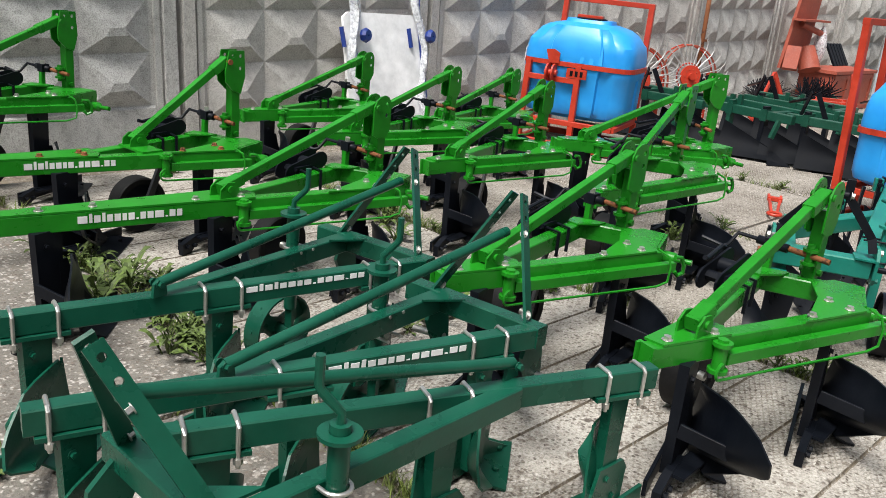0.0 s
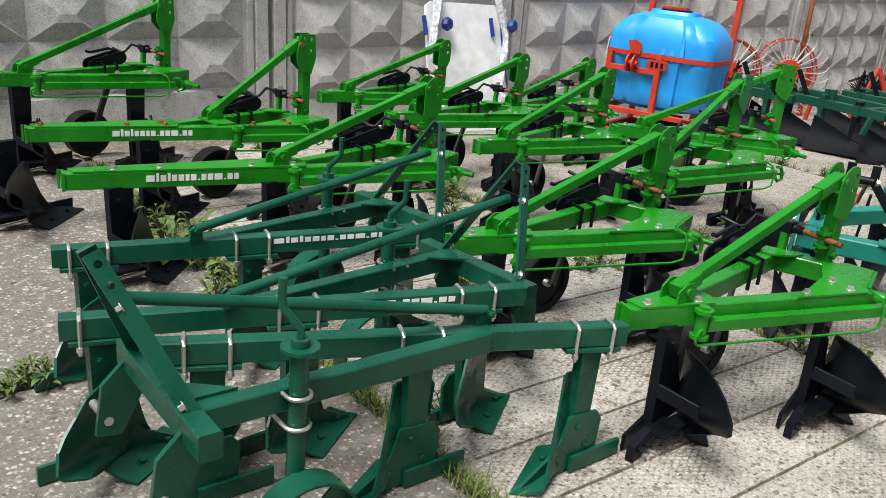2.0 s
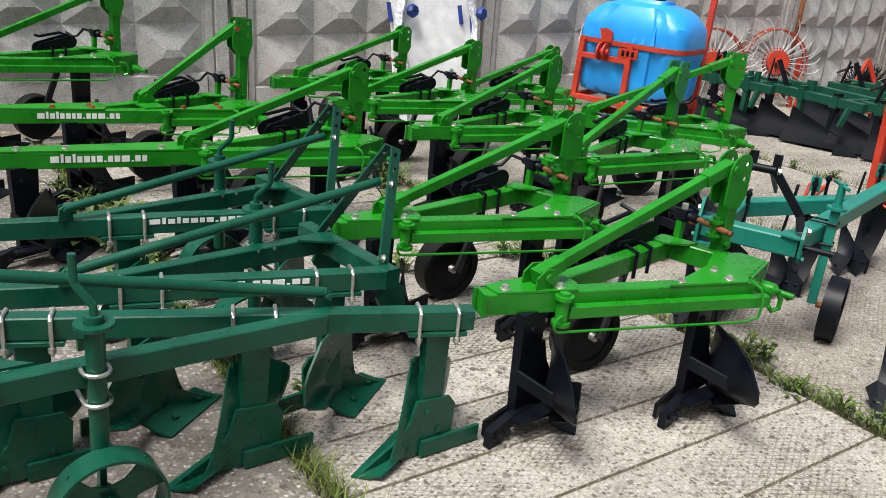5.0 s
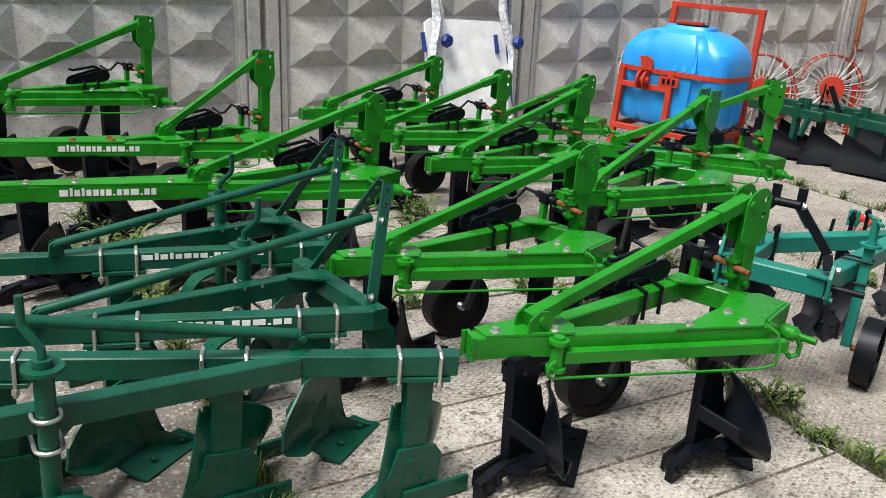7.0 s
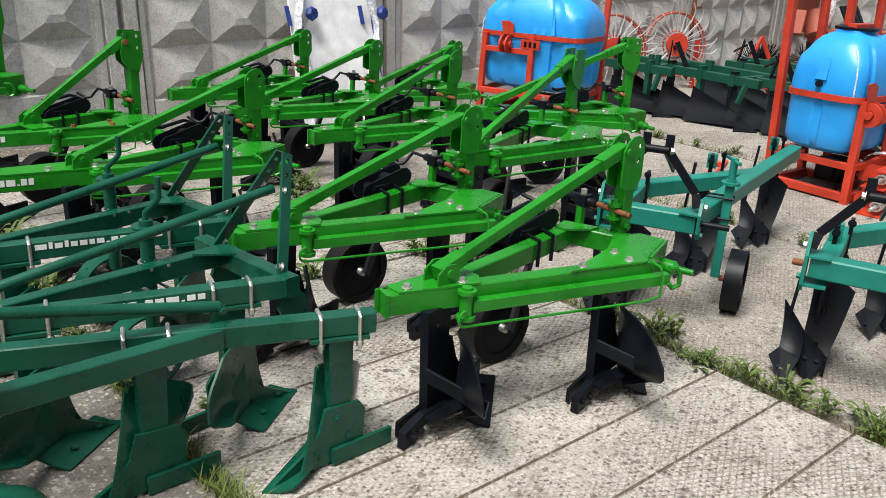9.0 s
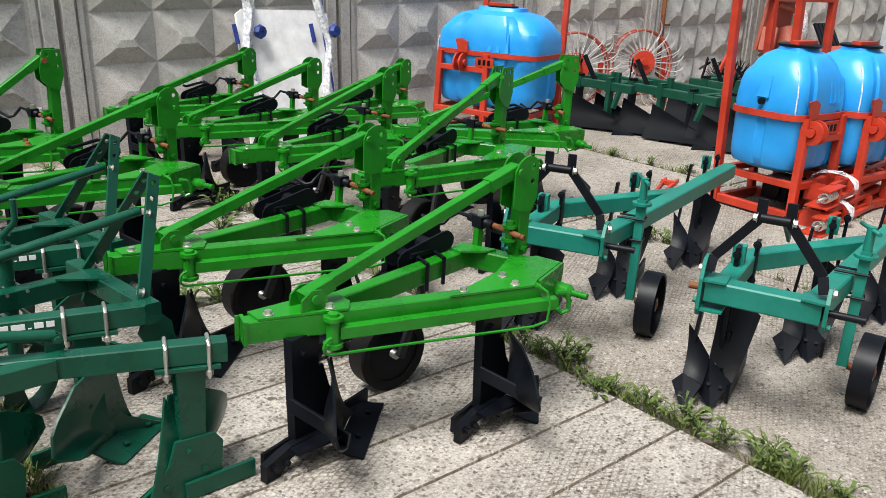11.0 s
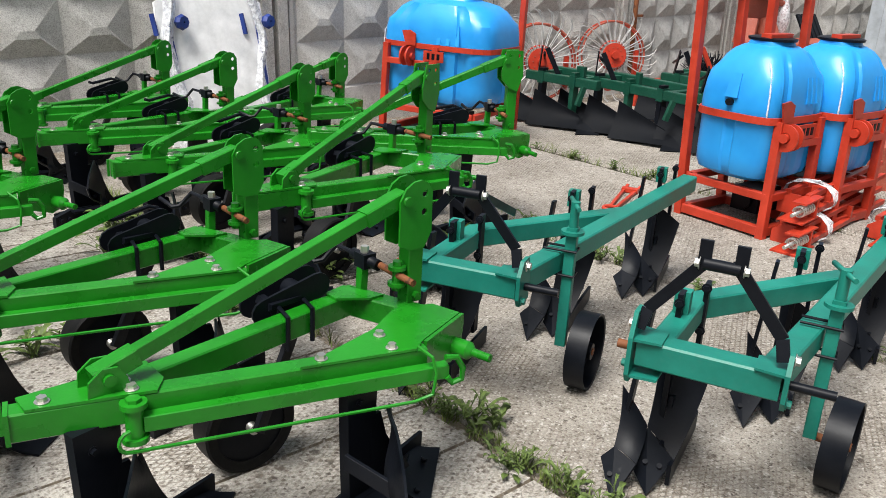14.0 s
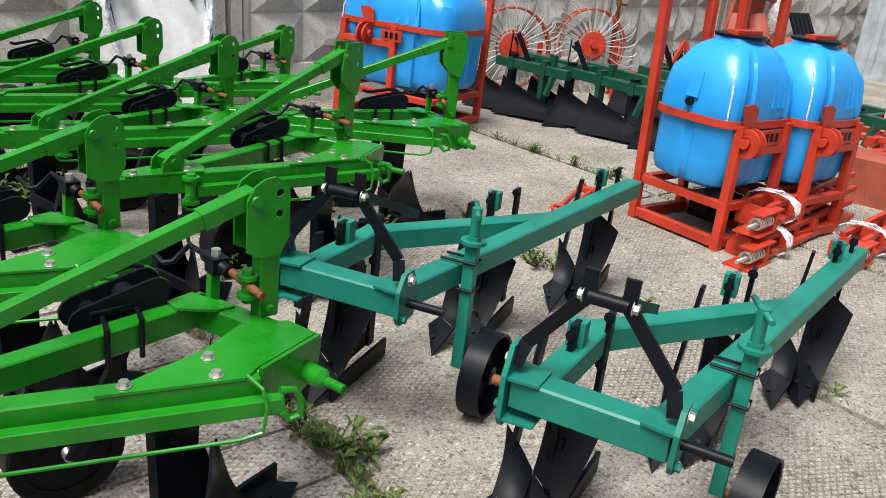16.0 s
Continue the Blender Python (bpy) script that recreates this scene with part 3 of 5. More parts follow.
def dark_plough(m, label, lettering=True, wheel=True, rods=True, pole_f=-0.25, top=(0.17, 0.87)):
    t = thing("three_body_plough", m, label, "plough", "dark green ploughs")
    zf, hb = 0.53, 0.07
    zc = zf - hb / 2
    b0, b1 = Vector((0.0, -0.22, zc)), Vector((-1.38, 0.335, zc))
    d = (b1 - b0).normalized()
    part("main_beam", made(beam, b0, b1, 0.055, hb), DARK, t)
    part("side_rail", made(beam, (0.0, 0.17, zc - 0.001), (-0.93, 0.165, zc - 0.001), 0.052, hb - 0.002), DARK, t)
    part("cross_bar", made(beam, (0.02, -0.25, zc + 0.001), (0.02, 0.305, zc + 0.001), 0.06, hb + 0.003), DARK, t)
    part("gusset", made(plate, [(-0.12, 0.145, zf + 0.002), (0.0, 0.145, zf + 0.002), (0.0, 0.05, zf + 0.002)], 0.008), DARK, t)
    for s in (0.18, 0.80, 1.37):
        c = b0 + d * s
        rigid_body(t, c.x, c.y, zf - hb - 0.008, DARK)
        part("clamp_plate", made(beam, c + d * -0.095 + Vector((0, 0, -hb / 2 - 0.008)), c + d * 0.095 + Vector((0, 0, -hb / 2 - 0.008)), 0.075, 0.014), DARK, t)
        for e in (-0.062, 0.062):
            bm = bmesh.new()
            ubolt(bm, c + d * e + Vector((0, 0, hb / 2)), d, hb + 0.045, 0.068, 0.0065)
            u = part("u_bolt", bm, ZINC, t, "shiny zinc-plated U-bolt")
            for q in (-1, 1):
                y = Vector((0, 0, 1)).cross(d) * 0.034 * q
                part("nut", made(cyl, c + d * e + y + Vector((0, 0, -hb / 2 - 0.034)), c + d * e + y + Vector((0, 0, -hb / 2 - 0.018)), 0.012, 6), ZINC, u)
    # tower of two perforated straps and the top rod
    tx, tz = top
    for q in (-1, 1):
        o, e = Vector((0.02, 0.19 * q, zf)), Vector((tx, 0.03 * q, tz))
        x, y, z = frame_of(o, e, (0, 1, 0))
        w = 0.022
        side = x.cross(Vector((0, 1, 0))).normalized()
        part("tower_strap", made(plate, [o - side * w - x * 0.04, e - side * w + x * 0.03, e + side * w + x * 0.03, o + side * w - x * 0.04], 0.01,
                                 [(e, 0.010), (e - x * 0.055, 0.010)]), DARK, t)
        part("bolt", made(bolt, o + x * 0.02 + y * 0.006 * q, y * q, 0.012), ZINC, t, "zinc-plated bolt")
        part("bolt", made(bolt, e - x * 0.11 + y * 0.006 * q, y * q, 0.010), ZINC, t, "zinc-plated bolt")
    r0, r1 = Vector((tx - 0.04, 0, tz - 0.10)), Vector((-0.95, 0.13, zf + 0.045))
    part("top_rod", made(cyl, r0, r1, 0.017, 14), DARK, t)
    bm = bmesh.new()
    plate(bm, [(-0.975, 0.13, zf), (-0.92, 0.13, zf), (-0.925, 0.13, zf + 0.045), (-0.945, 0.13, zf + 0.062), (-0.97, 0.13, zf + 0.045)], 0.012)
    bolt(bm, (-0.95, 0.124, zf + 0.042), (0, -1, 0), 0.010)
    bolt(bm, (-0.95, 0.150, zf + 0.042), (0, 1, 0), 0.010)
    part("rod_lug", bm, DARK, t)
    # lower hitch arms and pins
    for q in (-1, 1):
        a = part("hitch_arm", made(plate, [(0.03, 0.20 * q, zf - 0.02), (0.11, 0.20 * q, zf - 0.10), (0.13, 0.20 * q, zf - 0.25), (0.06, 0.20 * q, zf - 0.26), (-0.01, 0.20 * q, zf - 0.12)], 0.016), DARK, t)
        part("hitch_pin", made(cyl, (0.095, 0.19 * q, zf - 0.21), (0.095, 0.33 * q, zf - 0.225), 0.013, 12), ZINC, a, "bare steel hitch pin")
    # wheel post with collar, crank and U-bolts
    pl = 0.219
    post = part("wheel_post", made(cyl, (pole_f, pl, 0.26), (pole_f, pl, 0.655), 0.025, 16), DARK, t)
    bm = bmesh.new()
    cyl(bm, (pole_f, pl, 0.645), (pole_f, pl, 0.655), 0.05, 20)
    cyl(bm, (pole_f, pl, 0.655), (pole_f, pl, 0.675), 0.024, 14)
    part("collar", bm, DARK, post)
    bm = bmesh.new()
    tube(bm, [(pole_f, pl, 0.67), (pole_f, pl, 0.70), (pole_f + 0.03, pl - 0.03, 0.745), (pole_f + 0.035, pl - 0.035, 0.76), (pole_f + 0.035, pl - 0.035, 0.83)], 0.011, 10)
    part("crank", bm, DARK, post)
    for z in (zf - 0.012, zf - 0.10):
        bm = bmesh.new()
        tube(bm, [(pole_f - 0.033, pl - 0.08, z)] + arc((pole_f, pl, z), (1, 0, 0), (0, 1, 0), 0.033, 180, 0, 8) + [(pole_f + 0.033, pl - 0.08, z)], 0.006, 8)
        part("u_bolt", bm, ZINC, post, "shiny zinc-plated U-bolt")
    if wheel:
        part("wheel_leg", made(beam, (pole_f, pl, 0.15), (pole_f, pl, 0.30), 0.036, 0.018), DARK, t)
        c = (pole_f, pl + 0.06, 0.15)
        wh = part("wheel", made(lathe, c, (0, 1, 0), [(-0.04, 0.142), (-0.04, 0.15), (0.04, 0.15), (0.04, 0.142)], 40), DARK, t, "worn dark green steel wheel with rusty edges")
        bm = bmesh.new()
        for k in range(3):
            a = radians(30 + 120 * k)
            u, v = Vector((math.cos(a), 0, math.sin(a))), Vector((-math.sin(a), 0, math.cos(a)))
            c0 = Vector(c)
            plate(bm, [c0 + v * 0.05, c0 + u * 0.07 + v * 0.035, c0 + u * 0.144 + v * 0.055, c0 + u * 0.144 - v * 0.055, c0 + u * 0.07 - v * 0.035, c0 - v * 0.05], 0.006)
        part("spoke", bm, DARK, wh)
        bm = bmesh.new()
        cyl(bm, (pole_f, pl, 0.15), (pole_f, pl + 0.085, 0.15), 0.028, 14)
        part("hub", bm, DARK, wh)
        part("axle_nut", made(cyl, (pole_f, pl + 0.085, 0.15), (pole_f, pl + 0.105, 0.15), 0.018, 6), RUST, wh, "rusty axle nut")
    if lettering:
        bm = bmesh.new()
        c = b0 + d * 0.49
        y = Vector((0, 0, 1)).cross(d)
        if y.y > 0:
            y = -y
        word_bars(bm, c + y * 0.028 + Vector((0, 0, 0.004)), -d, (0, 0, 1), y, 0.46, 0.019)
        part("printed_lettering", bm, LETTER, t, "row of small white printed characters")
    return t


# ---- teal frame with black twin-share bodies ----
def teal_body(t, pf, pl, zf):
    """A black body whose share point stands at (pf, pl), with a small body before its outer side."""
    def at(x, y, z):
        return Vector((pf + x, pl + y, z))

    def lifted(name, low, high, bow, rows=9, cols=7):
        grid = []
        for i in range(rows):
            u = i / (rows - 1)
            a = low[0].lerp(high[0], u)
            b = low[1].lerp(high[1], u)
            sag = math.sin(math.pi * u)
            grid.append([a.lerp(b, s) + Vector((-bow * (sag + 0.5 * math.sin(math.pi * s)), 0.3 * bow * sag, 0)) for s in [j / (cols - 1) for j in range(cols)]])
        part(name, made(sheet, grid, 0.008), BLACK, t)

    part("share", made(plate, [at(0, 0, 0.004), at(-0.075, -0.065, 0.035), at(-0.165, -0.055, 0.155), at(-0.13, 0.05, 0.08)], 0.010), BLACK, t)
    lifted("moldboard", (at(-0.167, -0.057, 0.155), at(-0.132, 0.05, 0.08)), (at(-0.235, -0.065, 0.46), at(-0.28, 0.10, 0.34)), 0.016)
    part("skimmer_share", made(plate, [at(0.09, -0.09, 0.004), at(-0.045, -0.17, 0.065), at(-0.075, -0.135, 0.10), at(-0.03, -0.05, 0.085)], 0.009), BLACK, t)
    lifted("skimmer_board", (at(-0.075, -0.137, 0.10), at(-0.032, -0.05, 0.085)), (at(-0.16, -0.155, 0.285), at(-0.165, -0.06, 0.16)), 0.012)
    for x, y, z in ((0.015, -0.12, 0.048), (-0.01, -0.09, 0.058), (-0.075, -0.03, 0.075), (-0.085, 0.015, 0.068)):
        part("bolt", made(cyl, at(x, y, z), at(x + 0.006, y, z + 0.010), 0.009, 10), BLACK, t)
    part("leg", made(beam, at(-0.215, -0.02, 0.08), at(-0.215, -0.02, zf + 0.075), 0.018, 0.055, (1, 0, 0)), BLACK, t)
    part("standard", made(beam, at(-0.16, -0.13, 0.16), at(-0.20, -0.10, zf + 0.02), 0.014, 0.05, (1, 0, 0)), BLACK, t)
    part("standard", made(beam, at(-0.40, 0.03, 0.10), at(-0.40, 0.03, zf + 0.06), 0.016, 0.045, (1, 0, 0)), BLACK, t)
    part("landside", made(beam, at(-0.09, 0.045, 0.045), at(-0.50, 0.05, 0.05), 0.014, 0.075), BLACK, t)
    part("landside", made(beam, at(-0.14, 0.0, 0.095), at(-0.44, 0.0, 0.105), 0.014, 0.06), BLACK, t)
    part("stay", made(beam, at(-0.20, 0.0, 0.25), at(-0.40, 0.03, 0.22), 0.012, 0.04), BLACK, t)
    for z in (zf + 0.045, zf - 0.11):
        part("bolt", made(bolt, at(-0.187, -0.02, z), (1, 0, 0), 0.012), BLACK, t)
        part("bolt", made(bolt, at(-0.377, 0.03, z), (1, 0, 0), 0.012), BLACK, t)
    part("lug", made(box, at(-0.245, -0.02, zf + 0.035), (0.045, 0.05, 0.075)), TEAL, t)


def teal_frame(m, label, end=(-1.93, 0.53), pf=-0.40, toe=0.14):
    t = thing("ridging_plough", m, label, "plough", "teal frames")
    zf, h = 0.56, 0.085
    zc = zf - h / 2
    part("cross_bar", made(beam, (0, -0.20, zc), (0, 0.21, zc), 0.085, h), TEAL, t)
    k = (end[1] - 0.18) / end[0]
    part("main_beam", made(beam, (-0.03, 0.18, zc - 0.001), (end[0], end[1], zc - 0.001), 0.08, h - 0.002), TEAL, t)
    jf = -1.10
    jl = 0.18 + k * jf
    part("side_beam", made(beam, (-0.04, -0.14, zc - 0.002), (-0.46, -0.12, zc - 0.002), 0.075, h - 0.004), TEAL, t)
    part("side_beam", made(beam, (-0.44, -0.128, zc - 0.003), (jf, jl, zc - 0.003), 0.075, h - 0.006), TEAL, t)
    for q, l in ((-1, -0.215), (1, 0.225)):
        low, high = (0.14, 0.085) if q < 0 else (0.105, 0.06)
        ear = part("ear_plate", made(plate, [(-0.06, l, zf - low), (0.045, l, zf - low), (0.065, l, zf - low + 0.03), (0.065, l, zf + 0.01), (0.03, l, zf + high), (-0.03, l, zf + high), (-0.06, l, zf + 0.01)], 0.014), TEAL, t)
        bm = bmesh.new()
        cyl(bm, (0.0, l, zc + 0.0), (0.0, l + (0.13 if q > 0 else -0.05), zc + 0.0), 0.014, 12)
        part("hitch_pin", bm, BLACK if q > 0 else RUST, ear)
        part("bolt", made(bolt, (0.0, l + q * 0.008, zf + 0.035), (0, q, 0), 0.014), ZINC, ear, "zinc-plated bolt")
        part("bolt", made(bolt, (0.035, l + q * 0.008, zf - 0.085), (0, q, 0), 0.012), TEAL, ear)
        for z in (zf + 0.004, zf - 0.115) if q < 0 else (zf + 0.004,):
            part("gusset", made(plate, [(-0.06, l, z), (0.06, l, z), (0.05, l - q * 0.09, z), (-0.045, l - q * 0.09, z)], 0.008), TEAL, ear)
    # bent black tower
    bm = bmesh.new()
    for q in (-1, 1):
        p = [Vector((0.02, 0.205 * q, zf + 0.03)), Vector((0.0, 0.19 * q, zf + 0.09)), Vector((0.02, 0.05 * q, zf + 0.27)), Vector((0.02, 0.05 * q, zf + 0.34))]
        for a, b in zip(p, p[1:]):
            beam(bm, a, b, 0.036, 0.012, (1, 0, 0))
    part("tower", bm, BLACK, t, "bent flat black steel tower")
    part("tower_spacer", made(cyl, (0.02, -0.05, zf + 0.27), (0.02, 0.05, zf + 0.27), 0.018, 12), BLACK, t)
    for q in (-1, 1):
        part("bolt", made(bolt, (0.02, 0.06 * q, zf + 0.27), (0, q, 0), 0.014), ZINC, t, "zinc-plated bolt")
    part("tower_stay", made(beam, (0.0, 0.03, zf + 0.27), (-0.52, 0.02, zf + 0.06), 0.012, 0.03), BLACK, t)
    for f, l in ((-0.02, -0.115), (-0.725, 0.185), (-1.43, 0.475)):
        teal_body(t, f, l, zf)
    # wheel post
    pl = 0.18 + k * pf + 0.063
    post = part("wheel_post", made(beam, (pf, pl, 0.17), (pf, pl, zf + 0.10), 0.042, 0.042), TEAL, t)
    bm = bmesh.new()
    cyl(bm, (pf, pl, zf + 0.075), (pf, pl, zf + 0.087), 0.045, 18)
    cyl(bm, (pf, pl, zf + 0.087), (pf, pl, zf + 0.20), 0.018, 12)
    part("collar", bm, TEAL, post)
    part("crank", made(cyl, (pf - 0.10, pl - 0.04, zf + 0.185), (pf + 0.07, pl + 0.03, zf + 0.19), 0.009, 8), TEAL, post)
    for z in (zf + 0.01, zf - 0.09):
        part("u_bolt", made(tube, [(pf - 0.028, pl - 0.10, z), (pf - 0.028, pl + 0.027, z), (pf + 0.028, pl + 0.027, z), (pf + 0.028, pl - 0.10, z)], 0.005, 8), BLACK, post)
    c = Vector((pf - 0.025, pl + 0.095, 0.155))
    ax = Vector((toe, 1, 0)).normalized()
    wh = part("wheel", made(lathe, c, ax, [(-0.038, 0.146), (-0.041, 0.155), (0.041, 0.155), (0.038, 0.146)], 40), BLACK, t, "narrow black steel wheel")
    part("disc", made(cyl, c - ax * 0.022, c - ax * 0.014, 0.147, 30), BLACK, wh)
    part("hub", made(cyl, c - ax * 0.03, c + ax * 0.03, 0.034, 14), BLACK, wh)
    part("axle", made(cyl, c - ax * 0.075, c + ax * 0.035, 0.015, 12), RUST, wh, "rusty axle")
    return t


# ---- sprayer: blue tank in a red frame ----
def sprayer(m, label, w=0.90, d=0.72, upright=1.62, base_z=0.30, h=0.98, square=0.0, belt_at=0.475, inner_post=None):
    """Origin on the ground below the tank's middle; +X along the width, -Y the front with the pulleys."""
    t = thing("sprayer", m, label, "sprayer", "tank sprayers")
    bm = bmesh.new()
    seg = 120
    rings = []
    prof = [(0.0, 0.30), (0.015, 0.37), (0.05, 0.45), (0.11, 0.48), (0.20, 0.485), (0.44, 0.49), (0.46, 0.50), (0.54, 0.505), (0.62, 0.497), (0.70, 0.478), (0.77, 0.447), (0.83, 0.408), (0.885, 0.36), (0.93, 0.31), (0.96, 0.25), (0.968, 0.215), (1.0, 0.21), (1.0, 0.05)]
    boxy = {0.62: 0.503, 0.70: 0.498, 0.77: 0.485, 0.83: 0.46, 0.885: 0.42, 0.93: 0.35}
    for z, r in prof:
        r += (boxy.get(z, r) - r) * square
        ring = []
        for k in range(seg):
            a = 360.0 * k / seg
            c, s = math.cos(radians(a)), math.sin(radians(a))
            p = 5.5 if 0.03 < z < 0.8 else 3.4
            q = (abs(c) ** p + abs(s) ** p) ** (-1 / p)
            dent = 0.0
            if 0.04 < z < 0.93:
                # channels beside the corners, and shallow ribs on the lower faces
                dent = max(dent, 0.075 if min(abs(a - g) for g in (60, 120, 240, 300)) < 4.6 else 0)
            if 0.04 < z < 0.45:
                dent = max(dent, 0.035 if min(abs(a - g) for g in (0, 90, 180, 270, 360)) < 7 else 0)
            dd = d if z < 0.9 else (d + w) / 2 * (0.9 if z < 0.97 else 0.8)
            ring.append(bm.verts.new((c * q * r * (1 - dent) * w, s * q * r * (1 - dent) * dd, base_z + z * h)))
        rings.append(ring)
    for r0, r1 in zip(rings, rings[1:]):
        for k in range(seg):
            bm.faces.new((r0[k], r0[(k + 1) % seg], r1[(k + 1) % seg], r1[k])).smooth = True
    bm.faces.new(rings[0][::-1])
    bm.faces.new(rings[-1])
    tank = part("tank", bm, BLUE, t, "bright blue moulded plastic tank")
    bm = bmesh.new()
    lathe(bm, (0, 0, base_z + h * 0.995), (0, 0, 1), [(0, 0.02), (0.0, 0.148), (0.016, 0.152), (0.022, 0.13), (0.018, 0.02)], 28)
    lid = part("lid", bm, BLACK, tank, "black round screw lid")
    bm = bmesh.new()
    beam(bm, (-0.13, -0.03, base_z + h + 0.025), (0.12, -0.03, base_z + h + 0.025), 0.07, 0.03)
    part("lid_latch", bm, RED, lid)
    for k in range(3):
        bm = bmesh.new()
        plate(bm, [(w * (0.05 + 0.085 * k), -d * 0.502, base_z + h * 0.58), (w * (0.085 + 0.085 * k), -d * 0.502, base_z + h * 0.58), (w * (0.085 + 0.075 * k), -d * 0.455, base_z + h * 0.76), (w * (0.06 + 0.075 * k), -d * 0.455, base_z + h * 0.76)], 0.024)
        part("rib", bm, BLUE, tank)
    bm = bmesh.new()
    plate(bm, [(-w * 0.504, -0.035, base_z + h * 0.60), (-w * 0.504, 0.055, base_z + h * 0.60), (-w * 0.450, 0.045, base_z + h * 0.77), (-w * 0.450, -0.025, base_z + h * 0.77)], 0.03)
    part("rib", bm, BLUE, tank)
    part("tap", made(cyl, (-w * 0.50, 0.01, base_z + h * 0.57), (-w * 0.55, 0.01, base_z + h * 0.57), 0.022, 12), BLACK, tank, "small black tap")
    part("hose", made(tube, [(-w * 0.385, -d * 0.30, base_z + h * 0.86), (-w * 0.42, -d * 0.36, base_z + h * 0.79), (-w * 0.475, -d * 0.42, base_z + h * 0.66), (-w * 0.48, -d * 0.43, base_z + h * 0.5)], 0.0055, 8), FILM, tank, "clear level hose")
    # belt and frame
    zb = base_z + h * belt_at
    bm = bmesh.new()
    belt = []
    for k in range(48):
        a = math.tau * k / 48
        c, s = math.cos(a), math.sin(a)
        q = (abs(c) ** 5 + abs(s) ** 5) ** (-1 / 5)
        belt.append((c * q * (w / 2 + 0.018), s * q * (d / 2 + 0.018), zb))
    inner = [(x * 0.965, y * 0.955, z) for x, y, z in belt]
    vs = [[bm.verts.new((x, y, z + o)) for x, y, z in lp] for lp, o in ((belt, -0.022), (belt, 0.022), (inner, 0.022), (inner, -0.022))]
    for i in range(4):
        r0, r1 = vs[i], vs[(i + 1) % 4]
        for k in range(48):
            bm.faces.new((r0[k], r0[(k + 1) % 48], r1[(k + 1) % 48], r1[k]))
    part("belt", bm, RED, t)
    fx, fy = w / 2 - 0.10, d / 2 + 0.01
    near = fx if inner_post is None else inner_post
    for x, y, top, tilt in ((-fx, -fy, zb, 0), (near, -fy, zb, 0), (-fx, fy + 0.03, upright, 0.09), (fx, fy + 0.03, upright, 0.09)):
        part("frame_post", made(beam, (x * 1.04, y * 1.04, 0.0), (x, y + tilt, top), 0.055, 0.055, (0, 1, 0)), RED, t)
    part("frame_top", made(beam, (-fx - 0.03, fy + 0.12, upright), (fx + 0.03, fy + 0.12, upright), 0.055, 0.05), RED, t)
    for z, hgt in ((0.045, 0.06), (0.27, 0.05)):
        for p, q in (((-fx, -fy), (fx, -fy)), ((-fx, fy), (fx, fy)), ((-fx, -fy), (-fx, fy)), ((fx, -fy), (fx, fy))):
            part("frame_rail", made(beam, (p[0] * 1.04, p[1] * 1.04, z), (q[0] * 1.04, q[1] * 1.04, z), 0.05, hgt), RED, t)
    part("frame_rail", made(beam, (-fx, -fy - 0.01, zb - 0.15), (near, -fy - 0.01, zb - 0.15), 0.04, 0.05), RED, t)
    bm = bmesh.new()
    for l in (-0.05, 0.01):
        lathe(bm, (-0.18 + l, -fy - 0.05, zb - 0.09), (1, 0, 0), [(-0.008, 0.035), (-0.008, 0.085), (0.008, 0.085), (0.008, 0.035)], 24)
    cyl(bm, (-0.26, -fy - 0.05, zb - 0.09), (-0.14, -fy - 0.05, zb - 0.09), 0.03, 12)
    part("pulley", bm, RED, t)
    part("top_link_bracket", made(plate, [(-0.24, -fy - 0.02, zb), (-0.14, -fy - 0.02, zb), (-0.14, -fy - 0.02, zb + 0.10), (-0.20, -fy - 0.02, zb + 0.13), (-0.28, -fy - 0.02, zb + 0.12)], 0.012), RED, t)
    bm = bmesh.new()
    box(bm, (0.05, -fy - 0.025, zb - 0.075), (0.20, 0.012, 0.09))
    badge = part("badge", bm, RED, t)
    bm = bmesh.new()
    for k in range(3):
        box(bm, (-0.0 + 0.05 * k, -fy - 0.0325, zb - 0.075), (0.028, 0.003, 0.05))
    part("badge_mark", bm, BLACK, badge)
    bm = bmesh.new()
    box(bm, (0.1, -0.02, 0.16), (0.26, 0.2, 0.16))
    cyl(bm, (-0.06, -0.02, 0.16), (0.26, -0.02, 0.16), 0.06, 16)
    part("pump", bm, BLACK, t)
    return t


# ---- ground ----
bm = bmesh.new()
R0 = 400.0
vs = [bm.verts.new((x, y, -0.03)) for x, y in ((-R0, -R0), (R0, -R0), (R0, R0), (-R0, R0))]
bm.faces.new(vs)
ground = new("ground", mesh_of("ground", bm, SOIL))
tagged(ground, "sandy soil under and round the concrete yard", "ground", kind="structure")

YAW = 45.5                                          # the fence and the slab joints run this way
FX, FY = Vector((math.cos(radians(YAW)), math.sin(radians(YAW)), 0)), Vector((-math.sin(radians(YAW)), math.cos(radians(YAW)), 0))


def yard(s, n, z=0.0, turn=0.0):
    """A pose in the yard: s along the fence, n towards it."""
    p = FX * s + FY * n
    return pose(p.x, p.y, z, 0, 0, YAW + turn)


pavement = thing("pavement", pose(0, 0, 0, 0, 0, YAW), "worn concrete road slabs with grassy joints", "pavement", kind="structure")


# ---- fence ----
fence = thing("wall_north", pose(*(FY * 6.05), 0, 0, YAW), "grey precast concrete fence with raised pyramids", "fence", kind="structure")


